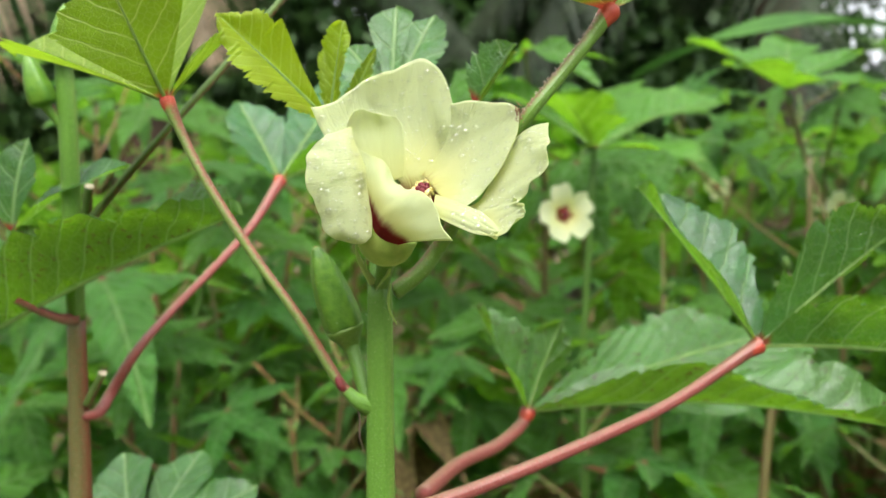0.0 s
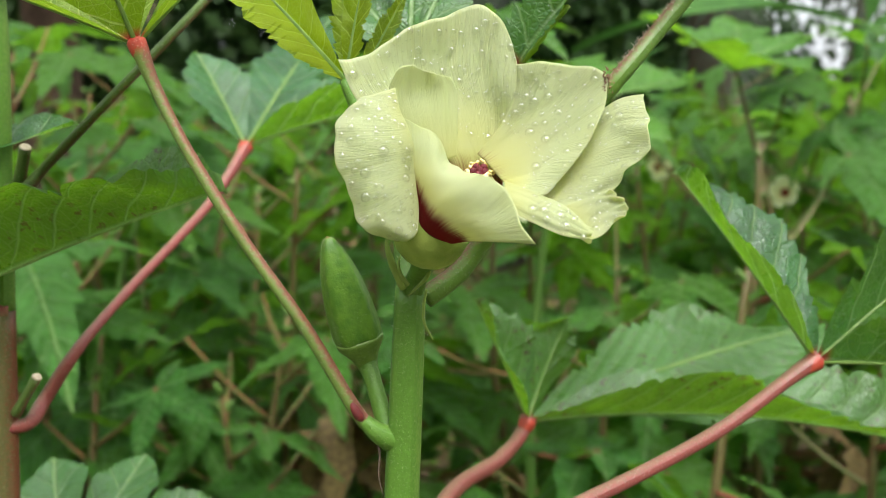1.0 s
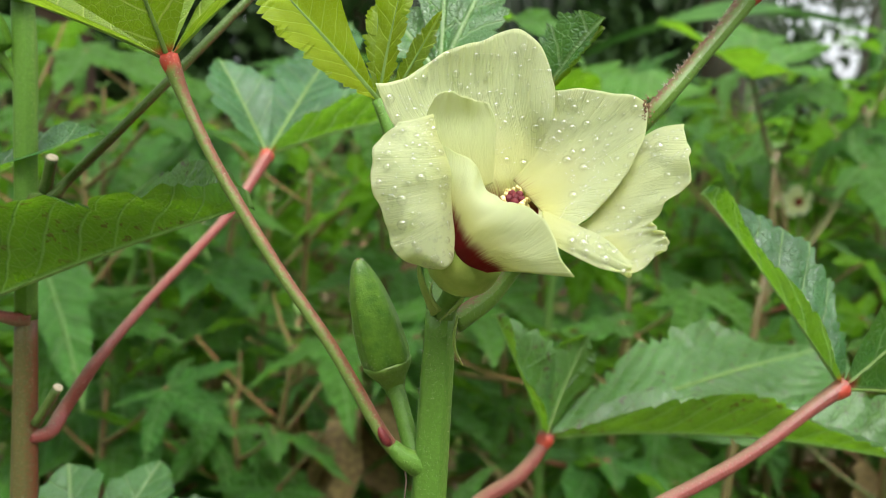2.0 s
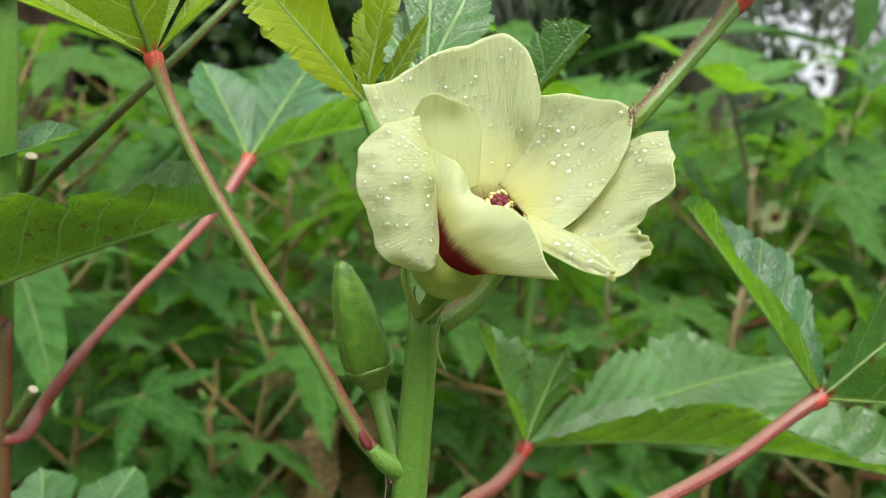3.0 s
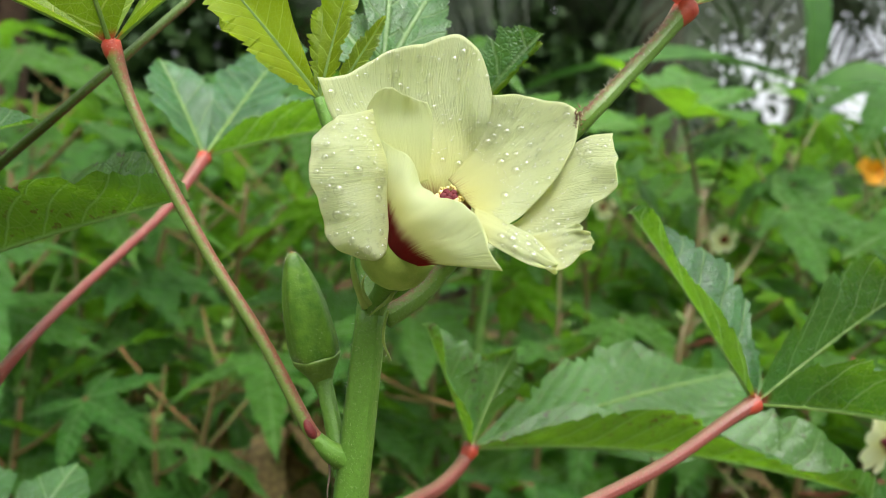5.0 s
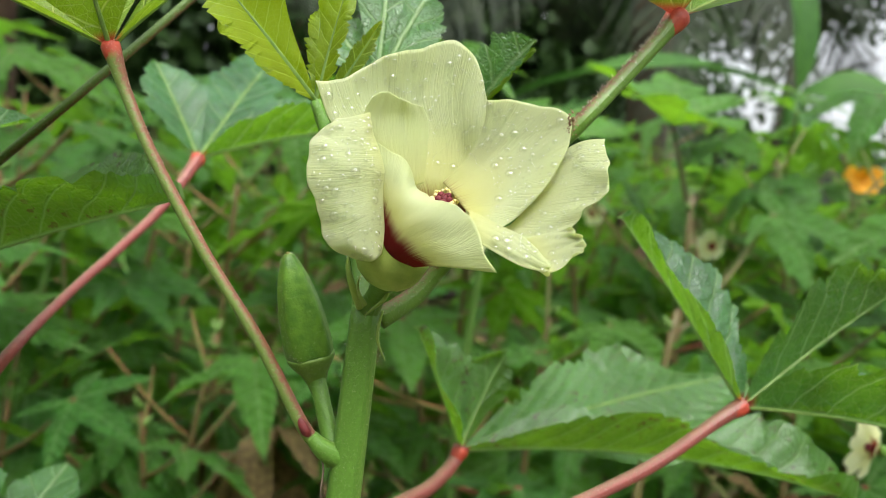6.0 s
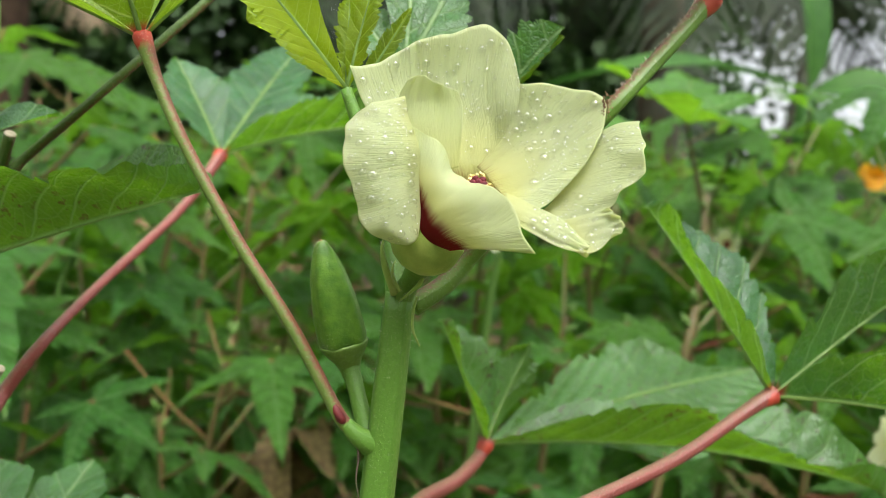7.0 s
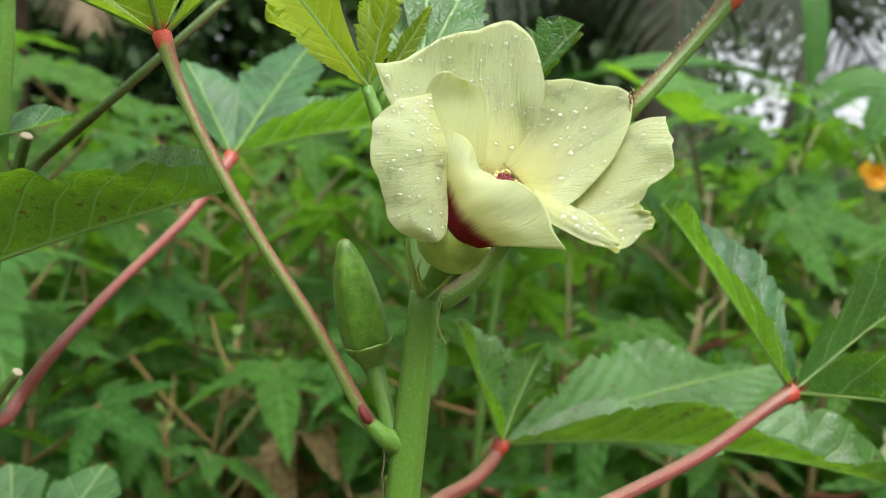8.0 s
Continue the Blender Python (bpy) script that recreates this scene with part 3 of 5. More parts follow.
part("petiole_hair", hairs(pet_r, 0.0021, 420, 0.0006, HAIR_RED, "petiole_hair", 13, (0.55, 1.0), (-0.81, -0.04, 0.59)), plant)
NTR = np.array((0.0689, 0.2698, 1.1661))
leaf_part(plant, NTR, [
    ((0.0726, 0.2424, 1.1922), (-0.13, -0.36, 0.92), 0.03, 0.2, 0.03),
    ((0.0665, 0.3057, 1.2216), (-0.13, -0.36, 0.92), 0.03, 0.2, 0.03),
    ((0.1425, 0.2899, 1.1997), (-0.13, -0.36, 0.92), 0.03, 0.2, 0.03),
], LEAF_YOUNG, "leaf high on the hairy stalk", rows=40, seed=14)

# petioles and leaves low on the same plant
NR = np.array((0.1440, 0.3431, 1.0479))
pet_nr = [(-0.0031, 0.2904, 1.0028), (0.0267, 0.2969, 1.0103), (0.0667, 0.3117, 1.0200), (0.1035, 0.3281, 1.0300), (0.1311, 0.3404, 1.0418), (0.1449, 0.3439, 1.0492)]
part("petiole", tube_mesh("petiole", pet_nr, [0.0032, 0.0025, 0.0023, 0.0023, 0.0024, 0.0031], PETIOLE_RED, sides=14, count=60), plant, "pinkish red leaf stalk")
leaf_part(plant, NR, [
    ((0.1057, 0.3813, 1.1151), (0.62, -0.59, 0.52), 0.0205, 0.8, 0.01),
    ((0.2114, 0.3445, 1.0986), (-0.31, 0.65, 0.69), 0.024, 0.55, 0.02),
    ((0.2151, 0.3216, 1.0426), (0.03, 0.24, 0.97), 0.018, 1.4, 0.03),
], LEAF, "large lobed green leaf, lobes folded upward", rows=110, half=6, seed=21, tooth=0.16, teeth=14, wave=0.045, rib=0.0007)

NC = np.array((0.0624, 0.4365, 1.0028))
pet_nc = [(0.0071, 0.3512, 0.9907), (0.0247, 0.3885, 0.9922), (0.0456, 0.4150, 0.9932), (0.0598, 0.4348, 0.9988), (0.0630, 0.4374, 1.0046)]
part("petiole", tube_mesh("petiole", pet_nc, [0.0036, 0.0033, 0.0032, 0.0032, 0.0041], PETIOLE_RED, sides=14, count=50), plant, "red leaf stalk")
leaf_part(plant, NC, [
    ((0.0367, 0.4341, 1.0591), (0.65, -0.53, 0.55), 0.0140, 1.0, 0.01),
    ((0.0834, 0.4449, 1.0492), (-0.14, 0.82, 0.56), 0.0150, 0.30, 0.03),
    ((0.2471, 0.5088, 1.0325), (-0.23, -0.65, 0.72), 0.034, -0.35, 0.04),
    ((0.2394, 0.3970, 0.9957), (-0.00, 0.01, 1.00), 0.0175, 1.35, 0.05),
], LEAF_SPOTTED, "large lobed leaf with dark specks", rows=120, half=6, seed=22, tooth=0.22, teeth=13, wave=0.07, rib=0.0006)

# ---- pod ----
def smooth_profile(pairs, count=52):
    line = spline([(h, 0, r) for h, r in pairs], count)
    return [(p[0], max(p[2], 0.0)) for p in line]


pod_ped = [(-0.0093, 0.2846, 1.0402), (-0.0114, 0.2872, 1.0463), (-0.0137, 0.2900, 1.0541), (-0.0157, 0.2926, 1.0609), (-0.0179, 0.2932, 1.0669)]
part("pedicel", tube_mesh("pedicel", pod_ped, [0.0030, 0.0025, 0.0023, 0.0024, 0.0030], STEM_GREEN, sides=14), plant)
POD_BASE, POD_TIP = np.array((-0.0179, 0.2932, 1.0672)), np.array((-0.0266, 0.2907, 1.0953))
pod_len = np.linalg.norm(POD_TIP - POD_BASE)
pod_v = lathe([(h * pod_len, r * 0.0066) for h, r in smooth_profile(((0.0, 0.0), (0.0, 0.80), (0.03, 0.97), (0.10, 1.0), (0.3, 0.96), (0.5, 0.86), (0.7, 0.69), (0.85, 0.48), (0.94, 0.31), (0.985, 0.18), (1.0, 0.0)))], POD_BASE, POD_TIP - POD_BASE, 40, 5, 0.055)
pod = part("okra_pod", mesh_of("okra_pod", pod_v[0], pod_v[1], POD, pod_v[2]), plant, "small fuzzy green okra pod")
ring_v = lathe([(h * pod_len, r * 0.0066) for h, r in ((-0.34, 0.34), (-0.24, 0.42), (-0.15, 0.58), (-0.07, 0.84), (-0.02, 0.97), (0.01, 1.01), (0.022, 1.00), (0.03, 0.95))], POD_BASE, POD_TIP - POD_BASE, 32)
part("pod_collar", mesh_of("pod_collar", ring_v[0], ring_v[1], STEM_GREEN, ring_v[2]), pod)
part("pod_tip", blobs([POD_TIP - unit(POD_TIP - POD_BASE) * 0.0003], [0.0006], DRY_LEAF, "pod_tip"), pod)
part("pod_hair", surface_hairs(pod_v[0], POD_BASE, POD_TIP, 2600, 0.0005, HAIR, "pod_hair", 15), pod)

# ---- bloom ----
flower = part("okra_flower", tube_mesh("flower_stalk", [STEM_TOP - (0, 0, 0.002), (-0.0038, 0.2768, 1.0869), (-0.0025, 0.2705, 1.0917)], [0.0032, 0.0026, 0.0034], STEM_GREEN, sides=14), plant, "pale yellow okra flower beaded with rain")
CUP, CUP_AIM = np.array((-0.0058, 0.2660, 1.0903)), np.array((0.0036, 0.2624, 1.1113))
cup_v = lathe([(h, r) for h, r in ((0.0, 0.0), (0.0004, 0.003), (0.0018, 0.0058), (0.0042, 0.0080), (0.0068, 0.0089), (0.0105, 0.0092), (0.0112, 0.0089), (0.006, 0.0080))], CUP, CUP_AIM - CUP, 36)
part("calyx", mesh_of("calyx", cup_v[0], cup_v[1], CALYX, cup_v[2]), flower, "pale green cup under the petals")

PETALS = {
    "back": [[
        [(0.0038, 0.2655, 1.1103), (0.0068, 0.2680, 1.1087), (0.0098, 0.2688, 1.1080), (0.0124, 0.2670, 1.1082), (0.0146, 0.2630, 1.1093)],
        [(0.0014, 0.2640, 1.1160), (0.0049, 0.2672, 1.1167), (0.0091, 0.2692, 1.1174), (0.0127, 0.2686, 1.1168), (0.0154, 0.2660, 1.1150)],
        [(-0.0088, 0.2640, 1.1212), (-0.0009, 0.2697, 1.1243), (0.0069, 0.2723, 1.1261), (0.0142, 0.2719, 1.1263), (0.0184, 0.2670, 1.1245)],
        [(-0.0192, 0.2655, 1.1284), (-0.0094, 0.2710, 1.1348), (0.0012, 0.2742, 1.1379), (0.0119, 0.2731, 1.1385), (0.0198, 0.2673, 1.1315)],
        [(-0.0240, 0.2663, 1.1379), (-0.0174, 0.2681, 1.1394), (-0.0079, 0.2705, 1.1471), (0.0013, 0.2727, 1.1499), (0.0096, 0.2735, 1.1530), (0.0161, 0.2721, 1.1495), (0.0190, 0.2695, 1.1396)],
    ]],
    "front": [[
        [(-0.0064, 0.2540, 1.0989), (-0.0061, 0.2548, 1.1038), (-0.0066, 0.2548, 1.1088), (-0.0073, 0.2545, 1.1137), (-0.0074, 0.2543, 1.1183), (-0.0088, 0.2548, 1.1224), (-0.0104, 0.2556, 1.1261), (-0.0114, 0.2570, 1.1311)],
        [(-0.0075, 0.2528, 1.0977), (-0.0095, 0.2520, 1.1022), (-0.0108, 0.2516, 1.1075), (-0.0118, 0.2517, 1.1130), (-0.0119, 0.2521, 1.1178), (-0.0123, 0.2530, 1.1221), (-0.0134, 0.2545, 1.1258), (-0.0145, 0.2566, 1.1300)],
        [(-0.0089, 0.2526, 1.0968), (-0.0133, 0.2512, 1.0999), (-0.0163, 0.2508, 1.1047), (-0.0179, 0.2510, 1.1117), (-0.0181, 0.2518, 1.1182), (-0.0178, 0.2533, 1.1231), (-0.0174, 0.2552, 1.1263), (-0.0174, 0.2572, 1.1291)],
        [(-0.0104, 0.2534, 1.0965), (-0.0160, 0.2526, 1.0986), (-0.0208, 0.2528, 1.1035), (-0.0238, 0.2537, 1.1114), (-0.0248, 0.2548, 1.1185), (-0.0236, 0.2560, 1.1241), (-0.0210, 0.2572, 1.1268), (-0.0195, 0.2582, 1.1286)],
    ], [
        [(-0.0075, 0.2562, 1.1075), (-0.0070, 0.2562, 1.1048), (-0.0062, 0.2562, 1.1023), (-0.0050, 0.2560, 1.0995), (-0.0026, 0.2554, 1.0976), (0.0014, 0.2542, 1.0962)],
        [(-0.0083, 0.2556, 1.1137), (-0.0057, 0.2536, 1.1105), (-0.0038, 0.2524, 1.1073), (-0.0019, 0.2512, 1.1040), (0.0013, 0.2502, 1.1005), (0.0050, 0.2492, 1.0971)],
        [(-0.0091, 0.2556, 1.1195), (-0.0038, 0.2540, 1.1158), (-0.0004, 0.2514, 1.1109), (0.0032, 0.2480, 1.1083), (0.0072, 0.2445, 1.1030), (0.0096, 0.2420, 1.0974)],
        [(-0.0105, 0.2566, 1.1255), (-0.0035, 0.2560, 1.1213), (0.0011, 0.2546, 1.1147), (0.0043, 0.2506, 1.1119), (0.0087, 0.2455, 1.1119), (0.0113, 0.2410, 1.1072), (0.0157, 0.2356, 1.0975)],
    ], [
        [(-0.0072, 0.2568, 1.1194), (-0.0033, 0.2578, 1.1173), (0.0001, 0.2592, 1.1152), (0.0033, 0.2612, 1.1161)],
        [(-0.0115, 0.2572, 1.1267), (-0.0071, 0.2574, 1.1247), (-0.0018, 0.2596, 1.1246), (0.0038, 0.2632, 1.1250)],
        [(-0.0127, 0.2574, 1.1310), (-0.0091, 0.2572, 1.1303), (-0.0029, 0.2594, 1.1311), (0.0036, 0.2636, 1.1313)],
        [(-0.0112, 0.2560, 1.1346), (-0.0081, 0.2552, 1.1362), (-0.0034, 0.2574, 1.1347), (0.0015, 0.2620, 1.1346)],
    ]],
    "middle": [[
        [(0.0092, 0.2670, 1.1169), (0.0104, 0.2657, 1.1156), (0.0113, 0.2634, 1.1142), (0.0133, 0.2599, 1.1112), (0.0153, 0.2563, 1.1089)],
        [(0.0153, 0.2676, 1.1246), (0.0185, 0.2658, 1.1220), (0.0206, 0.2622, 1.1177), (0.0202, 0.2591, 1.1132), (0.0177, 0.2554, 1.1082)],
        [(0.0183, 0.2668, 1.1328), (0.0249, 0.2654, 1.1304), (0.0290, 0.2625, 1.1257), (0.0273, 0.2595, 1.1184), (0.0197, 0.2556, 1.1073)],
        [(0.0182, 0.2660, 1.1385), (0.0295, 0.2639, 1.1381), (0.0382, 0.2581, 1.1353), (0.0324, 0.2556, 1.1184), (0.0216, 0.2553, 1.1062)],
    ]],
    "outer": [[
        [(0.0175, 0.2621, 1.1068), (0.0217, 0.2613, 1.1066), (0.0253, 0.2596, 1.1079), (0.0293, 0.2600, 1.1137), (0.0333, 0.2605, 1.1216)],
        [(0.0221, 0.2561, 1.1038), (0.0276, 0.2561, 1.1066), (0.0323, 0.2564, 1.1124), (0.0353, 0.2581, 1.1195), (0.0374, 0.2610, 1.1269)],
        [(0.0272, 0.2526, 1.1031), (0.0329, 0.2526, 1.1069), (0.0378, 0.2529, 1.1140), (0.0404, 0.2547, 1.1221), (0.0418, 0.2597, 1.1302)],
        [(0.0300, 0.2516, 1.1036), (0.0373, 0.2493, 1.1088), (0.0424, 0.2475, 1.1157), (0.0448, 0.2472, 1.1209), (0.0470, 0.2573, 1.1313)],
    ]],
    "low": [[
        [(0.0124, 0.2498, 1.1105), (0.0118, 0.2457, 1.1075), (0.0123, 0.2435, 1.1042)],
        [(0.0189, 0.2464, 1.1077), (0.0174, 0.2415, 1.1047), (0.0163, 0.2406, 1.1019)],
        [(0.0252, 0.2440, 1.1046), (0.0239, 0.2391, 1.1018), (0.0222, 0.2383, 1.0993)],
        [(0.0305, 0.2408, 1.1000), (0.0292, 0.2379, 1.0990), (0.0270, 0.2363, 1.0981)],
    ], [
        [(0.0261, 0.2489, 1.1050), (0.0268, 0.2467, 1.1031), (0.0273, 0.2424, 1.1007), (0.0274, 0.2372, 1.0980)],
        [(0.0301, 0.2472, 1.1065), (0.0304, 0.2440, 1.1041), (0.0306, 0.2408, 1.1016), (0.0302, 0.2367, 1.0989)],
        [(0.0336, 0.2434, 1.1082), (0.0342, 0.2412, 1.1062), (0.0340, 0.2392, 1.1037), (0.0329, 0.2362, 1.1010)],
        [(0.0337, 0.2424, 1.1085), (0.0366, 0.2377, 1.1059), (0.0356, 0.2368, 1.1043), (0.0336, 0.2361, 1.1020)],
    ]],
}
wet = []
RUFFLE = {"back": 0.0004, "front": 0.00055, "middle": 0.0004, "outer": 0.0006, "low": 0.0007}
for k, (where, cages) in enumerate(PETALS.items()):
    verts, faces, uvs = [], [], []
    for j, cage in enumerate(cages):
        pts = sheet(cage, 44, 52)
        v0 = {"back": 0.05, "middle": 0.21, "front": (0.45, -0.14, 0.3)[min(j, 2)]}.get(where, 0.35)
        u1 = 2 * k + j * 0.3 + (1.3 if where == "front" and j < 2 else 1.0)
        v, f, u, moved = sheet_faces(pts, len(verts), v0, 1.0, 2 * k + j * 0.3, u1, RUFFLE[where] * (0.4 if where == "front" and j == 2 else 1.0), 30 + k + 7 * j)
        verts.extend(v)
        faces.extend(f)
        uvs.extend(u)
        if not (where == "front" and j > 0):
            wet.append((moved, where))
    petal = part("petal", mesh_of("petal", verts, faces, PETAL, uvs), flower)
    shell = petal.modifiers.new("thickness", 'SOLIDIFY')
    shell.thickness = 0.00018
    shell.offset = 0.0

# withered brown corner of a petal
rnd = np.random.RandomState(39)
CORNER = np.array(PETALS["middle"][0][3][2])
part("withered_corner", blobs([CORNER + rnd.randn(3) * (0.0006, 0.0003, 0.0013) - (0.0002, 0.0002, 0.0016) for _ in range(70)], 0.00013 + 0.00016 * rnd.rand(70), BARK_PALE, "withered_corner", subdiv=1), flower, "withered brown petal corner")

# column with anthers and the dark stigma
COL_A, COL_B = np.array((0.0102, 0.2690, 1.1069)), np.array((0.0092, 0.2640, 1.1127))
part("stamen_column", tube_mesh("stamen_column", [COL_A, (COL_A + COL_B) / 2, COL_B], [0.0022, 0.0021, 0.0020], ANTHER, sides=14), flower, "pale yellow stamen column")
rnd = np.random.RandomState(40)
ca = unit(COL_B - COL_A)
cx = unit(np.cross(ca, (0, 1, 0.2)))
cy = np.cross(ca, cx)
spots = []
for i in range(110):
    th = rnd.rand() * 6.283
    spots.append(COL_B + ca * (rnd.rand() * 0.0024 - 0.0016) + (math.cos(th) * cx + math.sin(th) * cy) * (0.0024 + 0.0010 * rnd.rand()))
part("anther_ring", blobs(spots, 0.00038 + 0.00022 * rnd.rand(110), ANTHER, "anther_ring", subdiv=1), flower, "ring of yellow anthers")
lobes_at = [COL_B + ca * 0.0002 + (math.cos(a) * cx + math.sin(a) * cy) * 0.0015 for a in np.linspace(0, 5.03, 5)]
part("stigma", blobs(lobes_at + [COL_B + ca * 0.0003], [0.0010] * 6, STIGMA, "stigma"), flower, "dark crimson stigma")

# bracts at the flower's foot
for pts, radii in (
        ([(-0.0076, 0.2774, 1.0833), (-0.0108, 0.2742, 1.0903), (-0.0120, 0.2735, 1.0945), (-0.0118, 0.2736, 1.0980)], [0.0010, 0.0009, 0.0006, 0.0002]),
        ([(-0.0068, 0.2742, 1.0845), (-0.0088, 0.2727, 1.0877), (-0.0093, 0.2718, 1.0905), (-0.0087, 0.2718, 1.0922)], [0.0007, 0.0004, 0.0003, 0.0001]),
        ([(-0.0065, 0.2761, 1.0815), (-0.0042, 0.2727, 1.0844), (-0.0023, 0.2713, 1.0867), (-0.0017, 0.2703, 1.0886)], [0.0001, 0.0004, 0.0006, 0.0005]),
        ([(-0.0018, 0.2762, 1.0831), (-0.0025, 0.2763, 1.0790), (-0.0023, 0.2761, 1.0747), (-0.0001, 0.2765, 1.0702)], [0.0003, 0.00045, 0.0004, 0.0002])):
    b = part("bract", tube_mesh("bract", pts, radii, BRACT, sides=8), flower)
    part("bract_hair", hairs(pts, 0.0004, 40, 0.0005, HAIR, "bract_hair", 17), b)

# ---- rain drops ----
def rain_drops():
    rnd = np.random.RandomState(51)
    places, radii, normals = [], [], []
    for pts, where in wet:
        rows, cols, _ = pts.shape
        count = {"back": 760, "front": 640, "middle": 640, "outer": 680, "low": 180}[where]
        mine = []
        for _ in range(count):
            low = 0.05 if where in ("front", "outer") else 0.32
            r, c = int((low + (0.98 - low) * rnd.rand()) * (rows - 2)) + 1, int(rnd.rand() * (cols - 3)) + 1
            n = unit(np.cross(pts[r, c + 1] - pts[r, c - 1], pts[r + 1, c] - pts[r - 1, c]))
            if n[1] > 0:
                n = -n
            rad = 0.00016 + 0.00105 * rnd.rand() ** 3.0
            p = pts[r, c] + n * rad * 0.30
            if any(np.linalg.norm(p - q) < (rad + s) * 1.05 for q, s in mine):
                continue
            mine.append((p, rad))
            places.append(p)
            radii.append(rad)
            normals.append(n)
    me = blobs(places, radii, WATER, "rain_drops", 0.66, normals, subdiv=3)
    return tagged(new("rain_drops", me), "clear rain drops beading on the petals", "water drops", kind="stuff")


rain_drops()

# ---- neighbouring okra plant with the thick red stem ----
n_foot = np.array((-0.141, 0.398, 0.0))
n_line = [tuple(n_foot), (-0.139, 0.390, 0.55), (-0.1416, 0.3797, 0.9460), (-0.1406, 0.3802, 1.0045), (-0.1393, 0.3796, 1.0641), (-0.1385, 0.3780, 1.1058), (-0.1374, 0.3747, 1.1564), (-0.1377, 0.3737, 1.1750)]
neighbour = thing("okra_plant", n_foot, "okra plant with thick red stem and cut leaf stubs", "okra plant", "okra plants in the field")
part("stem", tube_mesh("stem", n_line[:5], [0.0080, 0.0065, 0.0052, 0.0046, 0.0038], STEM_RED, sides=16, count=50), neighbour, "brownish red lower stem")
part("stem", tube_mesh("stem", n_line[4:], [0.0038, 0.0038, 0.0040, 0.0036], STEM_GREEN, sides=16, count=30, ridges=5, ridge=0.03), neighbour, "green upper stem")
cross = [(-0.1345, 0.3732, 1.1060), (-0.1264, 0.3659, 1.1071), (-0.1212, 0.3668, 1.1131), (-0.0998, 0.3521, 1.1311), (-0.0652, 0.3641, 1.1721), (-0.0417, 0.3736, 1.2016), (-0.0166, 0.3829, 1.2317)]
part("petiole", tube_mesh("petiole", cross, [0.0024, 0.0023, 0.0016, 0.0015, 0.0015, 0.0015, 0.0015], PETIOLE_DARK, sides=12, count=40), neighbour, "dark green leaf stalk")
NL2 = np.array((-0.0665, 0.4955, 1.1265))
red_p = [(-0.1382, 0.3789, 1.0220), (-0.1323, 0.3808, 1.0233), (-0.1298, 0.3892, 1.0291), (-0.1184, 0.3901, 1.0470), (-0.1058, 0.4229, 1.0665), (-0.0937, 0.4485, 1.0822), (-0.0793, 0.4738, 1.1018), (-0.0660, 0.4954, 1.1271)]
part("petiole", tube_mesh("petiole", red_p, [0.0024, 0.0027, 0.0024, 0.0020, 0.0020, 0.0021, 0.0022, 0.0024, 0.0032], PETIOLE_RED, sides=12, count=60), neighbour, "pinkish red leaf stalk")
leaf_part(neighbour, NL2, [
    ((-0.0927, 0.5195, 1.1745), (0.49, -0.81, 0.32), 0.0165, 0.45, 0.02),
    ((-0.0249, 0.6143, 1.2108), (-0.19, -0.76, 0.62), 0.019, 0.25, 0.02),
    ((0.0258, 0.5259, 1.1535), (-0.17, -0.09, 0.98), 0.020, 1.2, 0.03),
], LEAF, "blue-green lobed leaf", rows=80, half=5, seed=23, rib=0.0009, tooth=0.18)
for a, b, r in (((-0.1284, 0.3663, 1.1093), (-0.1243, 0.3601, 1.1201), 0.0019), ((-0.1353, 0.3768, 1.0278), (-0.1260, 0.3703, 1.0419), 0.0017)):
    st = part("cut_stub", tube_mesh("cut_stub", [a, tuple((np.array(a) + b) / 2), b], [r * 1.15, r, r], PETIOLE_DARK, sides=12, count=8), neighbour, "cut leaf stub")
    d = unit(np.subtract(b, a))
    cv = lathe([(0, 0.0), (0.0004, r * 0.6), (0.0006, r * 0.9), (0.0002, r * 1.02)], b, d, 14)
    part("cut_face", mesh_of("cut_face", cv[0], cv[1], CUT, cv[2]), st, "pale cut face")
part("petiole", tube_mesh("petiole", [(-0.1382, 0.3784, 1.0643), (-0.1423, 0.3756, 1.0649), (-0.1463, 0.3719, 1.0668), (-0.1577, 0.3650, 1.0749)], [0.0030, 0.0024, 0.0018, 0.0017], PETIOLE_RED, sides=10), neighbour)
for pb, ptip, ped in ((((-0.1458, 0.3712, 1.1561)), ((-0.1509, 0.3688, 1.1767)), ((-0.1383, 0.3750, 1.1433))), (((-0.1374, 0.3704, 1.1734)), ((-0.1345, 0.3694, 1.1966)), ((-0.1377, 0.3736, 1.1720)))):
    np_base, np_tip = np.array(pb), np.array(ptip)
    part("pedicel", tube_mesh("pedicel", [ped, tuple((np.array(ped) + np_base) / 2), tuple(np_base)], [0.0016, 0.0015, 0.0022], STEM_GREEN), neighbour)
    npl = np.linalg.norm(np_tip - np_base)
    pv = lathe([(h * npl, r * 0.0058) for h, r in ((-0.10, 0.3), (-0.03, 0.85), (0.03, 1.0), (0.3, 0.95), (0.6, 0.72), (0.85, 0.4), (1.0, 0.0))], np_base, np_tip - np_base, 30, 5, 0.06)
    part("okra_pod", mesh_of("okra_pod", pv[0], pv[1], POD, pv[2]), neighbour, "green okra pod")

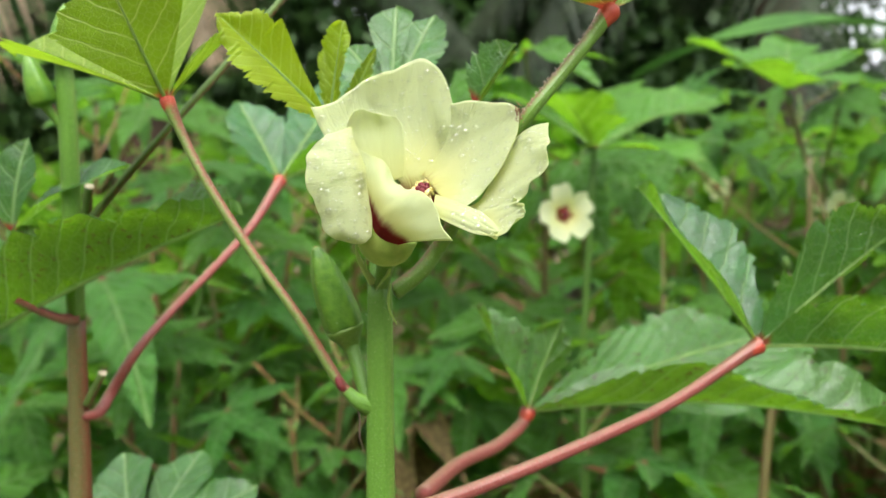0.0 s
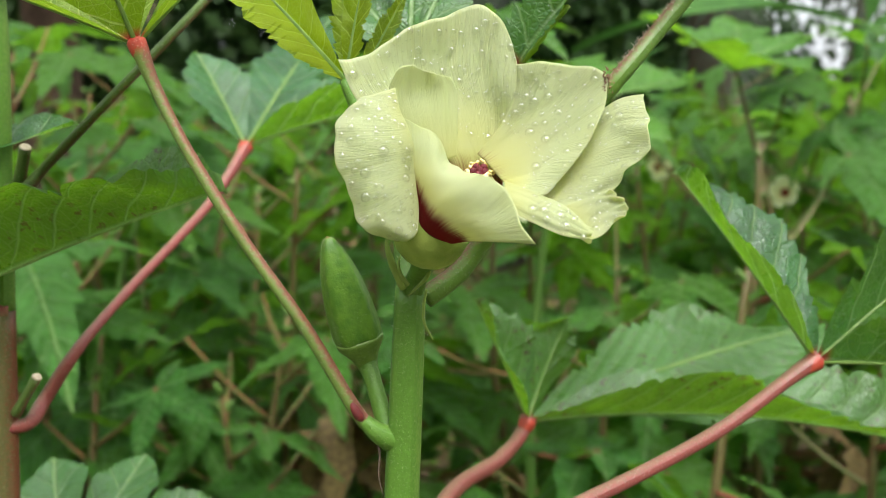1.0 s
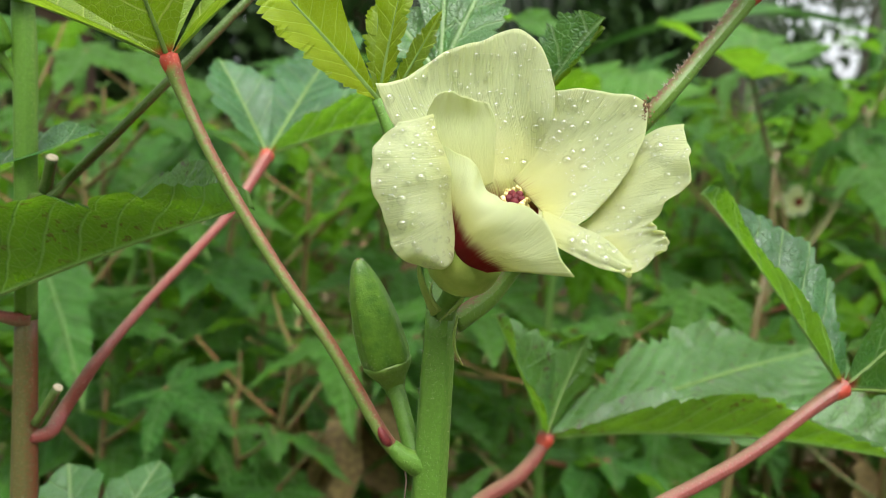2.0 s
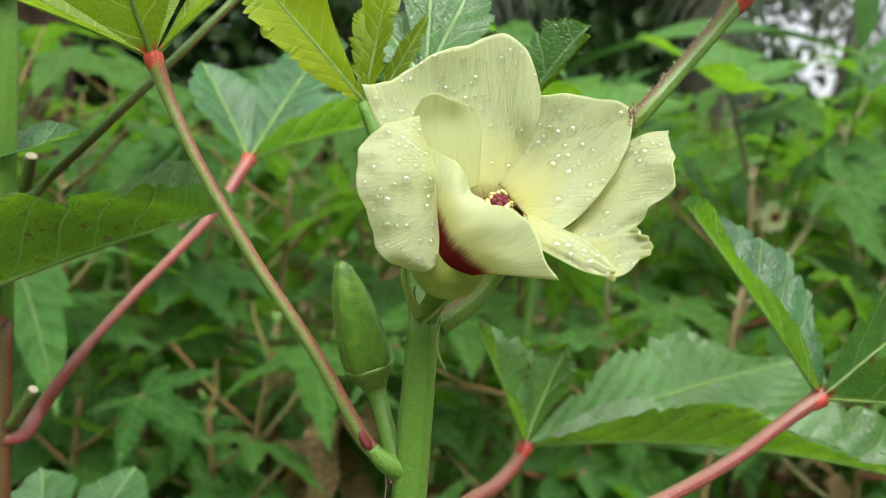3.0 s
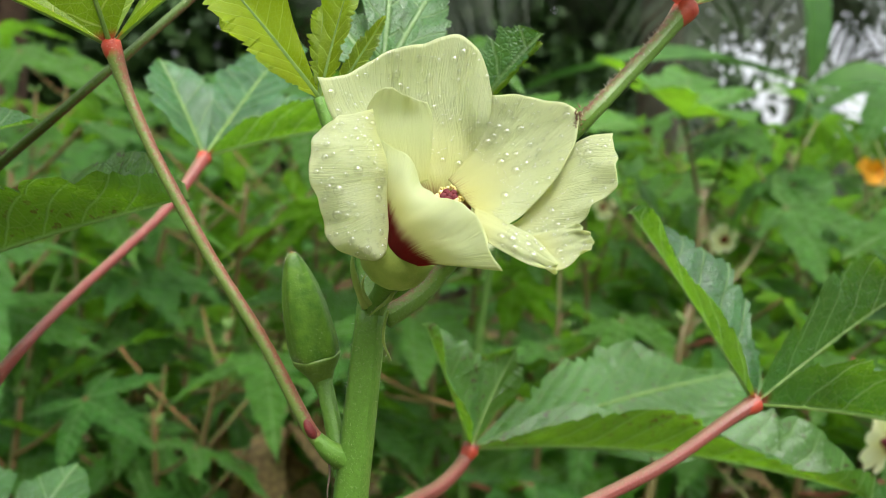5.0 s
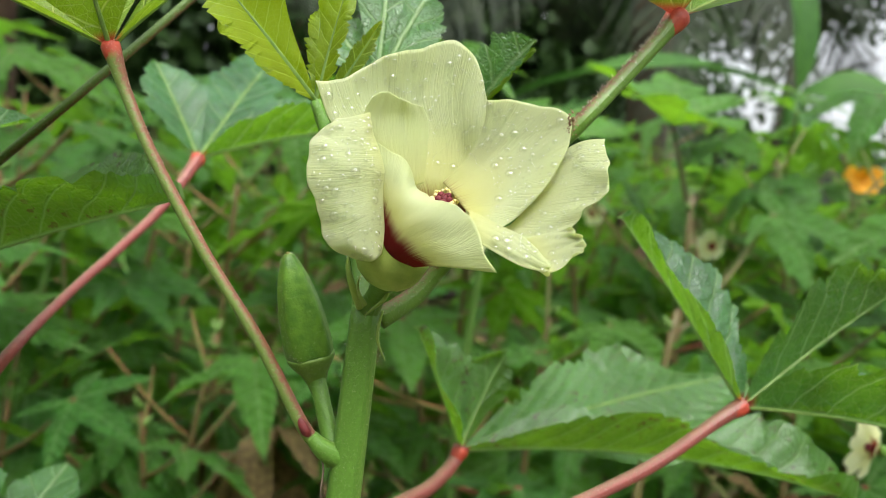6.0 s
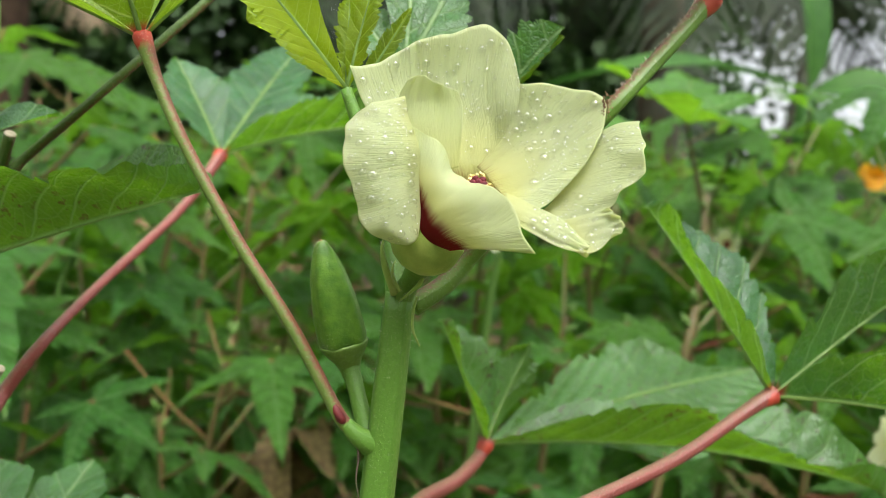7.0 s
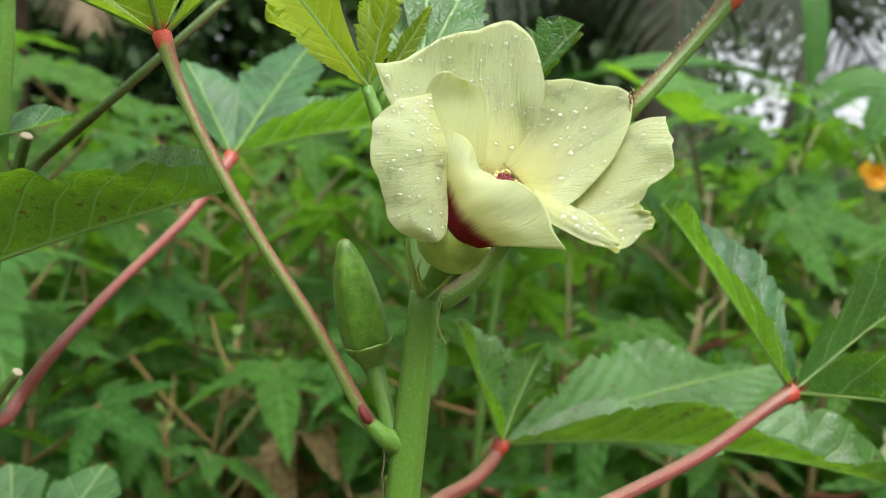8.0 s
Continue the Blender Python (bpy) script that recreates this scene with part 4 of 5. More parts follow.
for owner, place, towards, r in ((plant, NL, pet_l[-2], 0.0023), (plant, NR, pet_nr[-2], 0.0028), (plant, NC, pet_nc[-2], 0.0037), (neighbour, NL2, red_p[-2], 0.0034), (plant, NTR, pet_r[-2], 0.0031)):
    d = unit(np.subtract(place, towards))
    jv = lathe([(-0.0075, r * 0.62), (-0.0045, r * 0.80), (-0.0015, r * 1.05), (0.0006, r * 1.08), (0.0018, r * 0.75), (0.0022, 0.0)], place, d, 18)
    part("joint", mesh_of("joint", jv[0], jv[1], JOINT, jv[2]), owner, "swollen red leaf joint")

# leaf with dark specks that reaches in at the side
leaf_part(neighbour, np.array((-0.1804, 0.3803, 1.0571)), [
    ((-0.0571, 0.3288, 1.1074), (0.24, -0.12, 0.96), 0.0215, 1.25, 0.015),
    ((-0.1495, 0.3858, 1.1030), (0.21, -0.35, 0.91), 0.02, 0.4, 0.02),
], LEAF_SPOTTED, "green leaf with dark specks and wavy edge", rows=80, half=6, seed=24, tooth=0.22, rib=0.0008, wave=0.05)
leaf_part(neighbour, np.array((-0.1686, 0.3896, 1.1017)), [
    ((-0.1128, 0.3793, 1.1293), (0.07, -0.41, 0.91), 0.011, 0.5, 0.06),
    ((-0.1596, 0.3891, 1.1433), (0.07, -0.41, 0.91), 0.011, 0.5, 0.06),
], LEAF, "small toothed leaf", rows=50, half=4, seed=25)
leaf_part(neighbour, np.array((-0.1394, 0.4398, 0.9343)), [
    ((-0.1162, 0.4976, 0.9742), (-0.17, -0.55, 0.82), 0.020, 0.2, 0.03),
    ((-0.0810, 0.4698, 0.9609), (-0.17, -0.55, 0.82), 0.020, 0.2, 0.03),
    ((-0.1561, 0.4853, 0.9778), (-0.17, -0.55, 0.82), 0.020, 0.2, 0.03),
], LEAF, "broad green leaf low by the stems", rows=50, half=4, seed=26)


# ---- field of okra plants behind ----
def palmate_leaf(seed, broad, droop, fold):
    """A whole palmate leaf one unit long, its stalk end at the origin: five toothed lobes joined by a web, along +x, upper side +z."""
    rnd = np.random.RandomState(seed)
    angles = np.radians(np.array((-112, -56, 0, 56, 112)) + rnd.randn(5) * 5)
    lengths = np.array((0.58, 0.88, 1.0, 0.88, 0.58)) * (0.92 + 0.16 * rnd.rand(5))
    bends = 0.25 * rnd.randn(5)
    edges = np.r_[angles[0] - 0.5, (angles[1:] + angles[:-1]) / 2, angles[-1] + 0.5]
    steps, rings = 9, 5
    phi, axis_of, u = [], [], []
    for i in range(5):
        for lo, hi in ((edges[i], angles[i]), (angles[i], edges[i + 1])):
            for k in range(steps):
                phi.append(lo + (hi - lo) * k / steps)
                axis_of.append(i)
                u.append(1 - k / steps if hi == angles[i] else k / steps)
    phi, axis_of, u = np.array(phi + [edges[-1]]), np.array(axis_of + [4]), np.array(u + [1.0])
    sinus = broad * (0.9 + 0.2 * rnd.rand(len(phi)))
    out = lengths[axis_of] * (sinus + (1 - sinus) * (1 - u) ** 1.25)
    toothy = np.abs(((u * 4.2 + rnd.rand(5)[axis_of]) % 1.0) - 0.25)
    out = out * (1 - 0.24 * toothy * np.minimum(1, u * 5))
    ring = (np.arange(rings + 1) / rings)[:, None]
    r = ring * out[None, :]
    away = phi - angles[axis_of]
    along, off = r * np.cos(away), np.abs(r * np.sin(away))
    turn = phi[None, :] + bends[axis_of][None, :] * 0.25 * ring ** 2
    x, y = r * np.cos(turn), r * np.sin(turn)
    ph = rnd.rand(5) * 6.28
    z = fold * off * (1 - 0.3 * ring) - droop * r ** 1.8 + 0.045 * np.sin(along * 17 + ph[axis_of]) * off / 0.2 * ring
    z = z + 0.03 * np.sin(phi * 7 + ph[0]) * ring ** 2 + 0.10 * np.sin(phi + ph[1]) * r
    verts = np.stack([x, y, z], -1).reshape(-1, 3)
    uvs = np.stack([along, off], -1).reshape(-1, 2)
    w = len(phi)
    faces = [(a * w + b, a * w + b + 1, (a + 1) * w + b + 1, (a + 1) * w + b) for a in range(rings) for b in range(w - 1)]
    return verts, faces, uvs


PALMATE = []
for k in range(26):
    pv = palmate_leaf(900 + k, 0.30 + 0.016 * (k % 9), 0.10 + 0.07 * (k % 7), 0.10 + 0.08 * (k % 5))
    PALMATE.append((mesh_of("leaf", pv[0], pv[1], LEAF_FIELD, pv[2]), mesh_of("leaf", pv[0] * (1, 0.8, 1.9), pv[1], DRY_LEAF, pv[2])))


def placed(name, mesh, parent, m):
    """A part on shared mesh data at the world pose m."""
    ob = new(name, mesh)
    ob.parent = parent
    ob.matrix_parent_inverse = parent.matrix_world.inverted()
    ob.matrix_basis = m
    return ob


def leaf_pose(base, heading, dip, bank, size):
    return Matrix.Translation(base) @ Matrix.Rotation(heading, 4, 'Z') @ Matrix.Rotation(dip, 4, 'Y') @ Matrix.Rotation(bank, 4, 'X') @ Matrix.Scale(size, 4)


# open lanes between the rows, along which blooms further off are seen
LANES = (((0.004, 0.0, 1.1), (0.1846, 0.9746, 1.1022), 0.09), ((0.004, 0.0, 1.1), (0.7211, 1.9760, 1.1494), 0.10), ((0.004, 0.0, 1.1), (0.8030, 1.5700, 1.0986), 0.10),
         ((-0.034, 0.06, 1.1), (1.6059, 2.2363, 1.3140), 0.10), ((-0.034, 0.06, 1.1), (-0.1468, 1.7088, 1.0885), 0.08))


def in_lane(p):
    for a, b, wide in LANES:
        a, b = np.array(a), np.array(b)
        k = np.clip((p - a) @ (b - a) / ((b - a) @ (b - a)), 0, 0.97)
        if np.linalg.norm(p - a - (b - a) * k) < wide * (0.6 + 0.4 * k):
            return True
    return False


def small_flower(plant, place, face, size, seed):
    """An open bloom of five petals seen on plants further off."""
    rnd = np.random.RandomState(seed)
    f = unit(face)
    x = unit(np.cross(f, (0, 0, 1)))
    y = np.cross(x, f)
    p = np.asarray(place)
    fl = part("okra_flower", tube_mesh("flower_stalk", [p - f * size * 0.9 - (0, 0, size * 0.5), p - f * size * 0.6, p - f * size * 0.4], [0.003, 0.003, 0.005], STEM_GREEN, sides=8, count=8), plant, "pale yellow okra flower with dark centre")
    for k in range(5):
        a = k * 2 * math.pi / 5 + rnd.rand() * 0.2
        out = math.cos(a) * x + math.sin(a) * y
        sd = np.cross(f, out)
        cage = []
        for q, w, hgt in ((0.06, 0.05, -0.4), (0.30, 0.28, -0.22), (0.68, 0.42, -0.04), (0.98, 0.30, 0.05 * rnd.randn())):
            cage.append([p + size * (out * q + sd * w * e + f * (hgt + 0.08 * e * e)) for e in (-1, 0, 1)])
        v, fa, u, _ = sheet_faces(sheet(cage, 9, 9), 0, -0.12, 1.0, k, k + 1.0, size * 0.02, seed + k)
        part("petal", mesh_of("petal", v, fa, PETAL, u), fl)
    part("stigma", blobs([p - f * size * 0.12], [size * 0.12], STIGMA, "stigma"), fl)
    return fl


def okra_bush(x, y, height, seed, leaves=11, size=0.195, bloom=None, lean=0.06, top_leaf=None, high=0.60):
    rnd = np.random.RandomState(seed)
    top = np.array((x + lean * rnd.randn(), y + lean * rnd.randn(), height))
    foot = np.array((x, y, 0.0))
    bush = thing("okra_plant", foot, "tall green okra plant with lobed leaves", "okra plant", "okra plants in the field")
    line = [foot, foot * 0.65 + top * 0.35 + (0.03 * rnd.randn(), 0.03 * rnd.randn(), 0), foot * 0.3 + top * 0.7 + (0.03 * rnd.randn(), 0.03 * rnd.randn(), 0), top]
    part("stem", tube_mesh("stem", line, [0.0085, 0.0066, 0.0036], STEM_RED if rnd.rand() < 0.88 else STEM_FIELD, sides=8, count=16), bush)
    c = spline(line, 40)
    leaves += 3
    for i in range(leaves):
        k = 0.38 + (high + 0.03) * (i + 0.6 * rnd.rand()) / leaves
        p = c[min(39, int(k * 39))]
        head = i * 2.4 + rnd.rand() * 0.8
        reach = size * (1.55 - 0.8 * k) * (0.8 + 0.5 * rnd.rand())
        end = p + np.array((math.cos(head) * reach, math.sin(head) * reach, reach * (0.15 + 0.5 * rnd.rand() + (0.45 if k > 0.8 else 0))))
        dip = (0.0 if k > 0.85 else 0.10) + (0.35 if k > 0.85 else 0.55) * rnd.rand()
        big = size * (1.32 - 0.35 * k) * (0.75 + 0.45 * rnd.rand())
        pick = rnd.randint(len(PALMATE))
        dry = k < 0.68 and rnd.rand() < 0.11
        turn, bank = head + 0.5 * rnd.randn(), 0.35 * rnd.randn()
        mid = end + 0.45 * big * np.array((math.cos(turn), math.sin(turn), -math.sin(dip)))
        if in_lane(mid) or in_lane(end):
            continue
        m = leaf_pose(end, turn, dip, bank, big)
        lf = placed("leaf", PALMATE[pick][dry], bush, m)
        stalk = part("petiole", tube_mesh("petiole", [p, (p + end) / 2 - (0, 0, reach * 0.06), end], [0.0035, 0.0026, 0.0030], PETIOLE_FIELD, sides=6, count=8), lf)
        stalk.matrix_parent_inverse = m.inverted()
    if top_leaf is not None:
        leaf_part(bush, top, [(np.array(tip), (0, -0.25, 1), w * 1.15, 0.3, 0.05) for tip, w in top_leaf], LEAF_UMBRELLA, "broad umbrella of lobes", rows=60, half=4, seed=seed, tooth=0.30, teeth=8, rib=0.0016, wave=0.05)
    for i in range(4):
        p = c[-1 - i // 2]
        d = np.array((rnd.randn() * 0.8, rnd.randn() * 0.8, 1.0))
        e = p + unit(d) * 0.020
        part("bud", tube_mesh("bud", [p, (p + e) / 2, e], [0.002, 0.0050, 0.001], BUD, sides=8, count=6), bush)
    if bloom is not None:
        for b in bloom:
            small_flower(bush, b[0], b[1], b[2], seed + 5)
    return bush


FIELD = [
    (-1.18, 1.85, 1.19, 100, 8),
    (-2.02, 6.17, 1.33, 101, 7),
    (3.30, 3.47, 1.34, 102, 7),
    (1.33, 4.82, 1.39, 103, 10),
    (0.88, 1.78, 1.08, 104, 10),
    (4.30, 6.57, 1.30, 105, 10),
    (0.11, 5.47, 1.32, 106, 9),
    (-1.49, 5.77, 1.43, 107, 10),
    (0.28, 1.32, 1.15, 108, 10),
    (2.87, 3.22, 1.16, 109, 8),
    (6.06, 6.32, 1.36, 110, 7),
    (0.27, 3.13, 1.15, 111, 9),
    (-0.16, 1.38, 1.08, 112, 7),
    (3.14, 6.15, 1.49, 113, 7),
    (1.68, 3.90, 1.26, 114, 10),
    (2.44, 2.26, 1.25, 115, 9),
    (0.99, 1.20, 1.12, 116, 10),
    (0.06, 6.33, 1.40, 117, 7),
    (2.09, 2.76, 1.29, 118, 9),
    (-2.00, 4.43, 1.25, 119, 7),
    (1.71, 2.62, 1.33, 120, 10),
    (1.76, 1.48, 1.09, 121, 8),
    (-1.00, 1.40, 1.23, 122, 8),
    (0.33, 3.83, 1.26, 123, 8),
    (3.97, 5.32, 1.40, 124, 9),
    (-0.62, 5.75, 1.37, 125, 8),
    (0.01, 5.15, 1.33, 126, 9),
    (-0.49, 1.53, 1.26, 127, 10),
    (-0.58, 2.54, 1.30, 128, 10),
    (4.11, 5.85, 1.30, 129, 9),
    (4.62, 4.79, 1.35, 130, 10),
    (3.19, 4.72, 1.31, 131, 9),
    (1.71, 3.53, 1.26, 132, 8),
    (0.89, 6.07, 1.48, 133, 9),
    (2.61, 2.80, 1.19, 134, 8),
    (-0.80, 3.05, 1.29, 135, 10),
    (3.76, 4.10, 1.30, 136, 7),
    (-1.49, 2.90, 1.21, 137, 8),
    (2.34, 4.96, 1.23, 138, 7),
    (0.62, 4.65, 1.21, 139, 8),
    (-0.76, 6.58, 1.31, 140, 10),
    (2.63, 6.51, 1.47, 141, 10),
    (0.64, 1.31, 1.13, 142, 9),
    (-0.41, 2.19, 1.11, 143, 8),
    (4.16, 4.77, 1.39, 144, 9),
    (1.88, 1.84, 1.16, 145, 10),
    (-0.08, 5.86, 1.33, 146, 8),
    (-1.18, 4.35, 1.21, 147, 7),
    (1.78, 6.01, 1.46, 148, 8),
    (-0.53, 3.96, 1.27, 149, 10),
    (0.83, 3.44, 1.20, 150, 9),
    (-1.48, 6.55, 1.33, 151, 9),
    (-1.67, 3.25, 1.21, 152, 10),
    (-0.63, 4.93, 1.37, 153, 7),
    (1.00, 2.45, 1.24, 154, 7),
    (2.14, 2.38, 1.28, 155, 9),
    (-0.04, 2.36, 1.18, 156, 10),
    (0.97, 6.42, 1.43, 157, 7),
    (1.26, 5.23, 1.30, 158, 10),
    (-1.50, 4.18, 1.40, 159, 9),
    (-1.82, 5.74, 1.33, 160, 9),
    (5.03, 6.49, 1.31, 161, 9),
    (-0.24, 5.50, 1.29, 162, 8),
    (1.30, 1.39, 1.12, 163, 10),
    (2.27, 4.45, 1.23, 164, 9),
    (-1.29, 5.32, 1.36, 165, 9),
    (1.16, 2.15, 1.12, 166, 9),
    (1.60, 3.06, 1.20, 167, 10),
    (5.48, 6.03, 1.28, 168, 9),
    (-1.13, 2.99, 1.16, 169, 7),
    (1.94, 4.46, 1.38, 170, 10),
    (3.81, 6.59, 1.33, 171, 9),
    (0.33, 2.30, 1.13, 172, 7),
    (0.89, 4.10, 1.38, 173, 10),
    (0.95, 3.09, 1.35, 174, 10),
    (2.41, 6.24, 1.49, 175, 9),
    (1.43, 1.13, 0.90, 200, 9),
    (0.85, 2.16, 1.08, 201, 8),
    (0.61, 2.23, 0.95, 202, 7),
    (0.06, 1.63, 1.01, 203, 8),
    (-0.32, 1.89, 0.89, 204, 9),
    (-0.76, 1.02, 0.99, 205, 8),
    (0.34, 1.64, 1.07, 206, 7),
    (0.66, 1.57, 1.09, 207, 8),
    (0.09, 1.97, 1.03, 208, 9),
    (-0.19, 2.14, 1.08, 209, 9),
    (1.11, 1.61, 0.90, 210, 8),
    (-0.95, 1.12, 1.09, 211, 9),
    (-0.16, 1.59, 1.04, 212, 8),
    (1.40, 1.70, 1.03, 213, 8),
    (1.44, 2.27, 0.90, 214, 7),
    (0.63, 2.01, 1.02, 215, 8),
    (-0.78, 1.84, 0.93, 216, 9),
    (1.21, 1.06, 1.04, 217, 8),
    (1.28, 1.94, 0.99, 218, 9),
    (-0.94, 2.18, 1.08, 219, 9),
    (-0.77, 1.34, 0.94, 220, 9),
    (0.88, 0.97, 1.04, 221, 7),
    (-0.86, 2.40, 1.03, 222, 7),
    (-0.92, 1.63, 1.06, 223, 7),
    (0.87, 1.51, 1.06, 224, 7),
    (-0.42, 1.27, 1.01, 225, 7),
]
# added out of view round the camera, to block low sky and front light
UNSEEN_PLANTS = [(-1.3, -0.9, 1.25, 401, 9), (-0.5, -1.2, 1.3, 402, 9), (0.35, -1.0, 1.2, 403, 9), (1.2, -0.8, 1.25, 404, 9), (1.9, -1.6, 1.3, 405, 9), (-1.9, -1.8, 1.3, 406, 9), (-0.1, -2.2, 1.35, 407, 9), (1.0, -2.6, 1.35, 408, 9), (-1.1, -2.9, 1.3, 409, 9), (-1.7, 0.2, 1.2, 410, 9), (1.8, 0.1, 1.2, 411, 9)]
for x, y, h, seed, n in FIELD + UNSEEN_PLANTS:
    okra_bush(x, y, h + ((0.07 if x < 0 else 0.12) if y > 1.6 else 0.05), seed, n)
okra_bush(*(0.233, 1.046), 1.180, 301, 7, 0.14, [((0.1846, 0.9746, 1.1022), (0.28, -0.95, 0.13), 0.034)], 0.0, [
    ((0.1095, 1.1042, 1.2641), 0.04), ((0.1720, 0.9502, 1.2339), 0.04), ((0.3023, 1.2470, 1.2766), 0.05), ((0.4161, 1.0907, 1.2409), 0.045), ((0.3504, 0.9900, 1.1579), 0.04)], 0.34)
okra_bush(*(0.686, 1.533), 1.311, 302, 8, 0.16, None, 0.0, [
    ((0.5288, 1.5936, 1.4121), 0.05), ((0.5391, 1.3896, 1.3297), 0.045), ((0.7823, 1.7342, 1.4317), 0.05), ((0.8397, 1.5796, 1.3824), 0.05), ((0.7383, 1.3802, 1.2993), 0.045)], 0.42)
okra_bush(*(0.797, 2.072), 1.2, 303, 10, 0.17, [((0.7211, 1.9760, 1.1494), (0.16, -0.99, 0.03), 0.032)], 0.0)
okra_bush(*(0.899, 1.666), 1.15, 304, 10, 0.17, [((0.8030, 1.5700, 1.0986), (-0.78, -0.61, 0.15), 0.03)], 0.0)
okra_bush(*(-0.136, 1.809), 1.05, 305, 9, 0.16, [((-0.1468, 1.7088, 1.0885), (-0.35, -0.92, 0.20), 0.018)], 0.0)
okra_bush(*(-0.367, 1.268), 1.12, 326, 8, 0.15, None, 0.0)
okra_bush(*(-0.283, 1.464), 1.18, 307, 9, 0.16, None, 0.0)
okra_bush(*(-0.188, 1.510), 1.12, 308, 9, 0.16, None, 0.0)
okra_bush(*(0.520, 0.706), 1.0, 309, 7, 0.11, [((0.4021, 0.5984, 0.9705), (-0.93, 0.30, 0.20), 0.026)], 0.0)

okra_bush(*(1.176, 1.858), 1.30, 311, 11, 0.19)
okra_bush(*(1.243, 2.354), 1.32, 312, 11, 0.19)
okra_bush(*(1.466, 2.005), 1.40, 313, 11, 0.19)
okra_bush(*(1.329, 2.847), 1.46, 314, 11, 0.20)
okra_bush(*(1.760, 2.380), 1.46, 315, 11, 0.20)
okra_bush(*(-0.469, 2.079), 1.30, 330, 11, 0.19)
okra_bush(*(-0.275, 2.551), 1.36, 316, 11, 0.19)
okra_bush(*(0.061, 2.893), 1.46, 317, 11, 0.19)

okra_bush(*(0.419, 0.934), 1.031, 318, 9, 0.13, None, 0.0)
okra_bush(*(0.332, 1.103), 0.994, 319, 9, 0.13, None, 0.0)
okra_bush(*(0.661, 1.038), 1.038, 320, 9, 0.13, None, 0.0)
okra_bush(*(-0.079, 1.183), 0.937, 321, 9, 0.13, None, 0.0)
okra_bush(*(-0.282, 1.325), 0.940, 322, 9, 0.13, None, 0.0)

okra_bush(*(-0.302, 1.123), 0.878, 323, 9, 0.13, None, 0.0)
okra_bush(*(-0.159, 1.145), 0.844, 324, 9, 0.13, None, 0.0)
okra_bush(*(0.018, 1.313), 0.824, 325, 9, 0.13, None, 0.0)

# bright orange bloom among the leaves
marigold = thing("orange_flower_plant", (*(1.614, 2.235), 0.0), "stalk with a bright orange bloom among leaves", "flower")
mg = np.array((1.6059, 2.2363, 1.3140))
part("stem", tube_mesh("stem", [(mg[0], mg[1], 0.0), (mg[0] + 0.02, mg[1], 0.6), mg], [0.008, 0.006, 0.005], STEM_GREEN, sides=8, count=10), marigold)
for k in range(5):
    a = k * 1.257 + 0.4
    tip = mg + np.array((math.cos(a) * 0.075, -0.03, math.sin(a) * 0.038))
    leaf_part(marigold, mg, [(tip, (0, -1, 0.2), 0.030, 0.2, 0.10)], ORANGE, "bright orange petal", "petal", rows=10, half=2, seed=k, tooth=0.05)


# ---- weeds ----
def weeds(name, seed, clumps, slim, mat, label):
    rnd = np.random.RandomState(seed)
    verts, faces = [], []
    for _ in range(clumps):
        x, y = rnd.rand() * 7 - 3.2, 0.7 + 6.5 * rnd.rand() ** 1.3
        if rnd.rand() < 0.5:
            x, y = 3.2 * rnd.randn(), 1.0 + 4.0 * rnd.randn()
        ht = 0.10 + 0.40 * rnd.rand() ** 1.5
        for _ in range(9):
            a = rnd.rand() * 6.283
            z = ht * (0.15 + 0.85 * rnd.rand())
            ln = 0.025 + 0.045 * rnd.rand()
            o = np.array((x + 0.05 * rnd.randn(), y + 0.05 * rnd.randn(), z))
            d = np.array((math.cos(a), math.sin(a), 0.5 * rnd.randn() - 0.1)) * ln
            s = np.array((-math.sin(a), math.cos(a), 0.3 * rnd.randn())) * ln * slim
            k = len(verts)
            verts += [o, o + d * 0.5 + s, o + d, o + d * 0.5 - s, o + d * 0.5 - (0, 0, ln * 0.08)]
            faces += [(k, k + 4, k + 1), (k + 1, k + 4, k + 2), (k, k + 3, k + 4), (k + 4, k + 3, k + 2)]
    return tagged(new(name, mesh_of(name, verts, faces, mat)), label, "weeds", kind="stuff")


weeds("weeds", 77, 6200, 0.33, WEED, "low green weeds between the okra plants")
weeds("dry_stalks", 78, 2500, 0.16, DRY_LEAF, "dry brown stalks and leaves among the weeds")


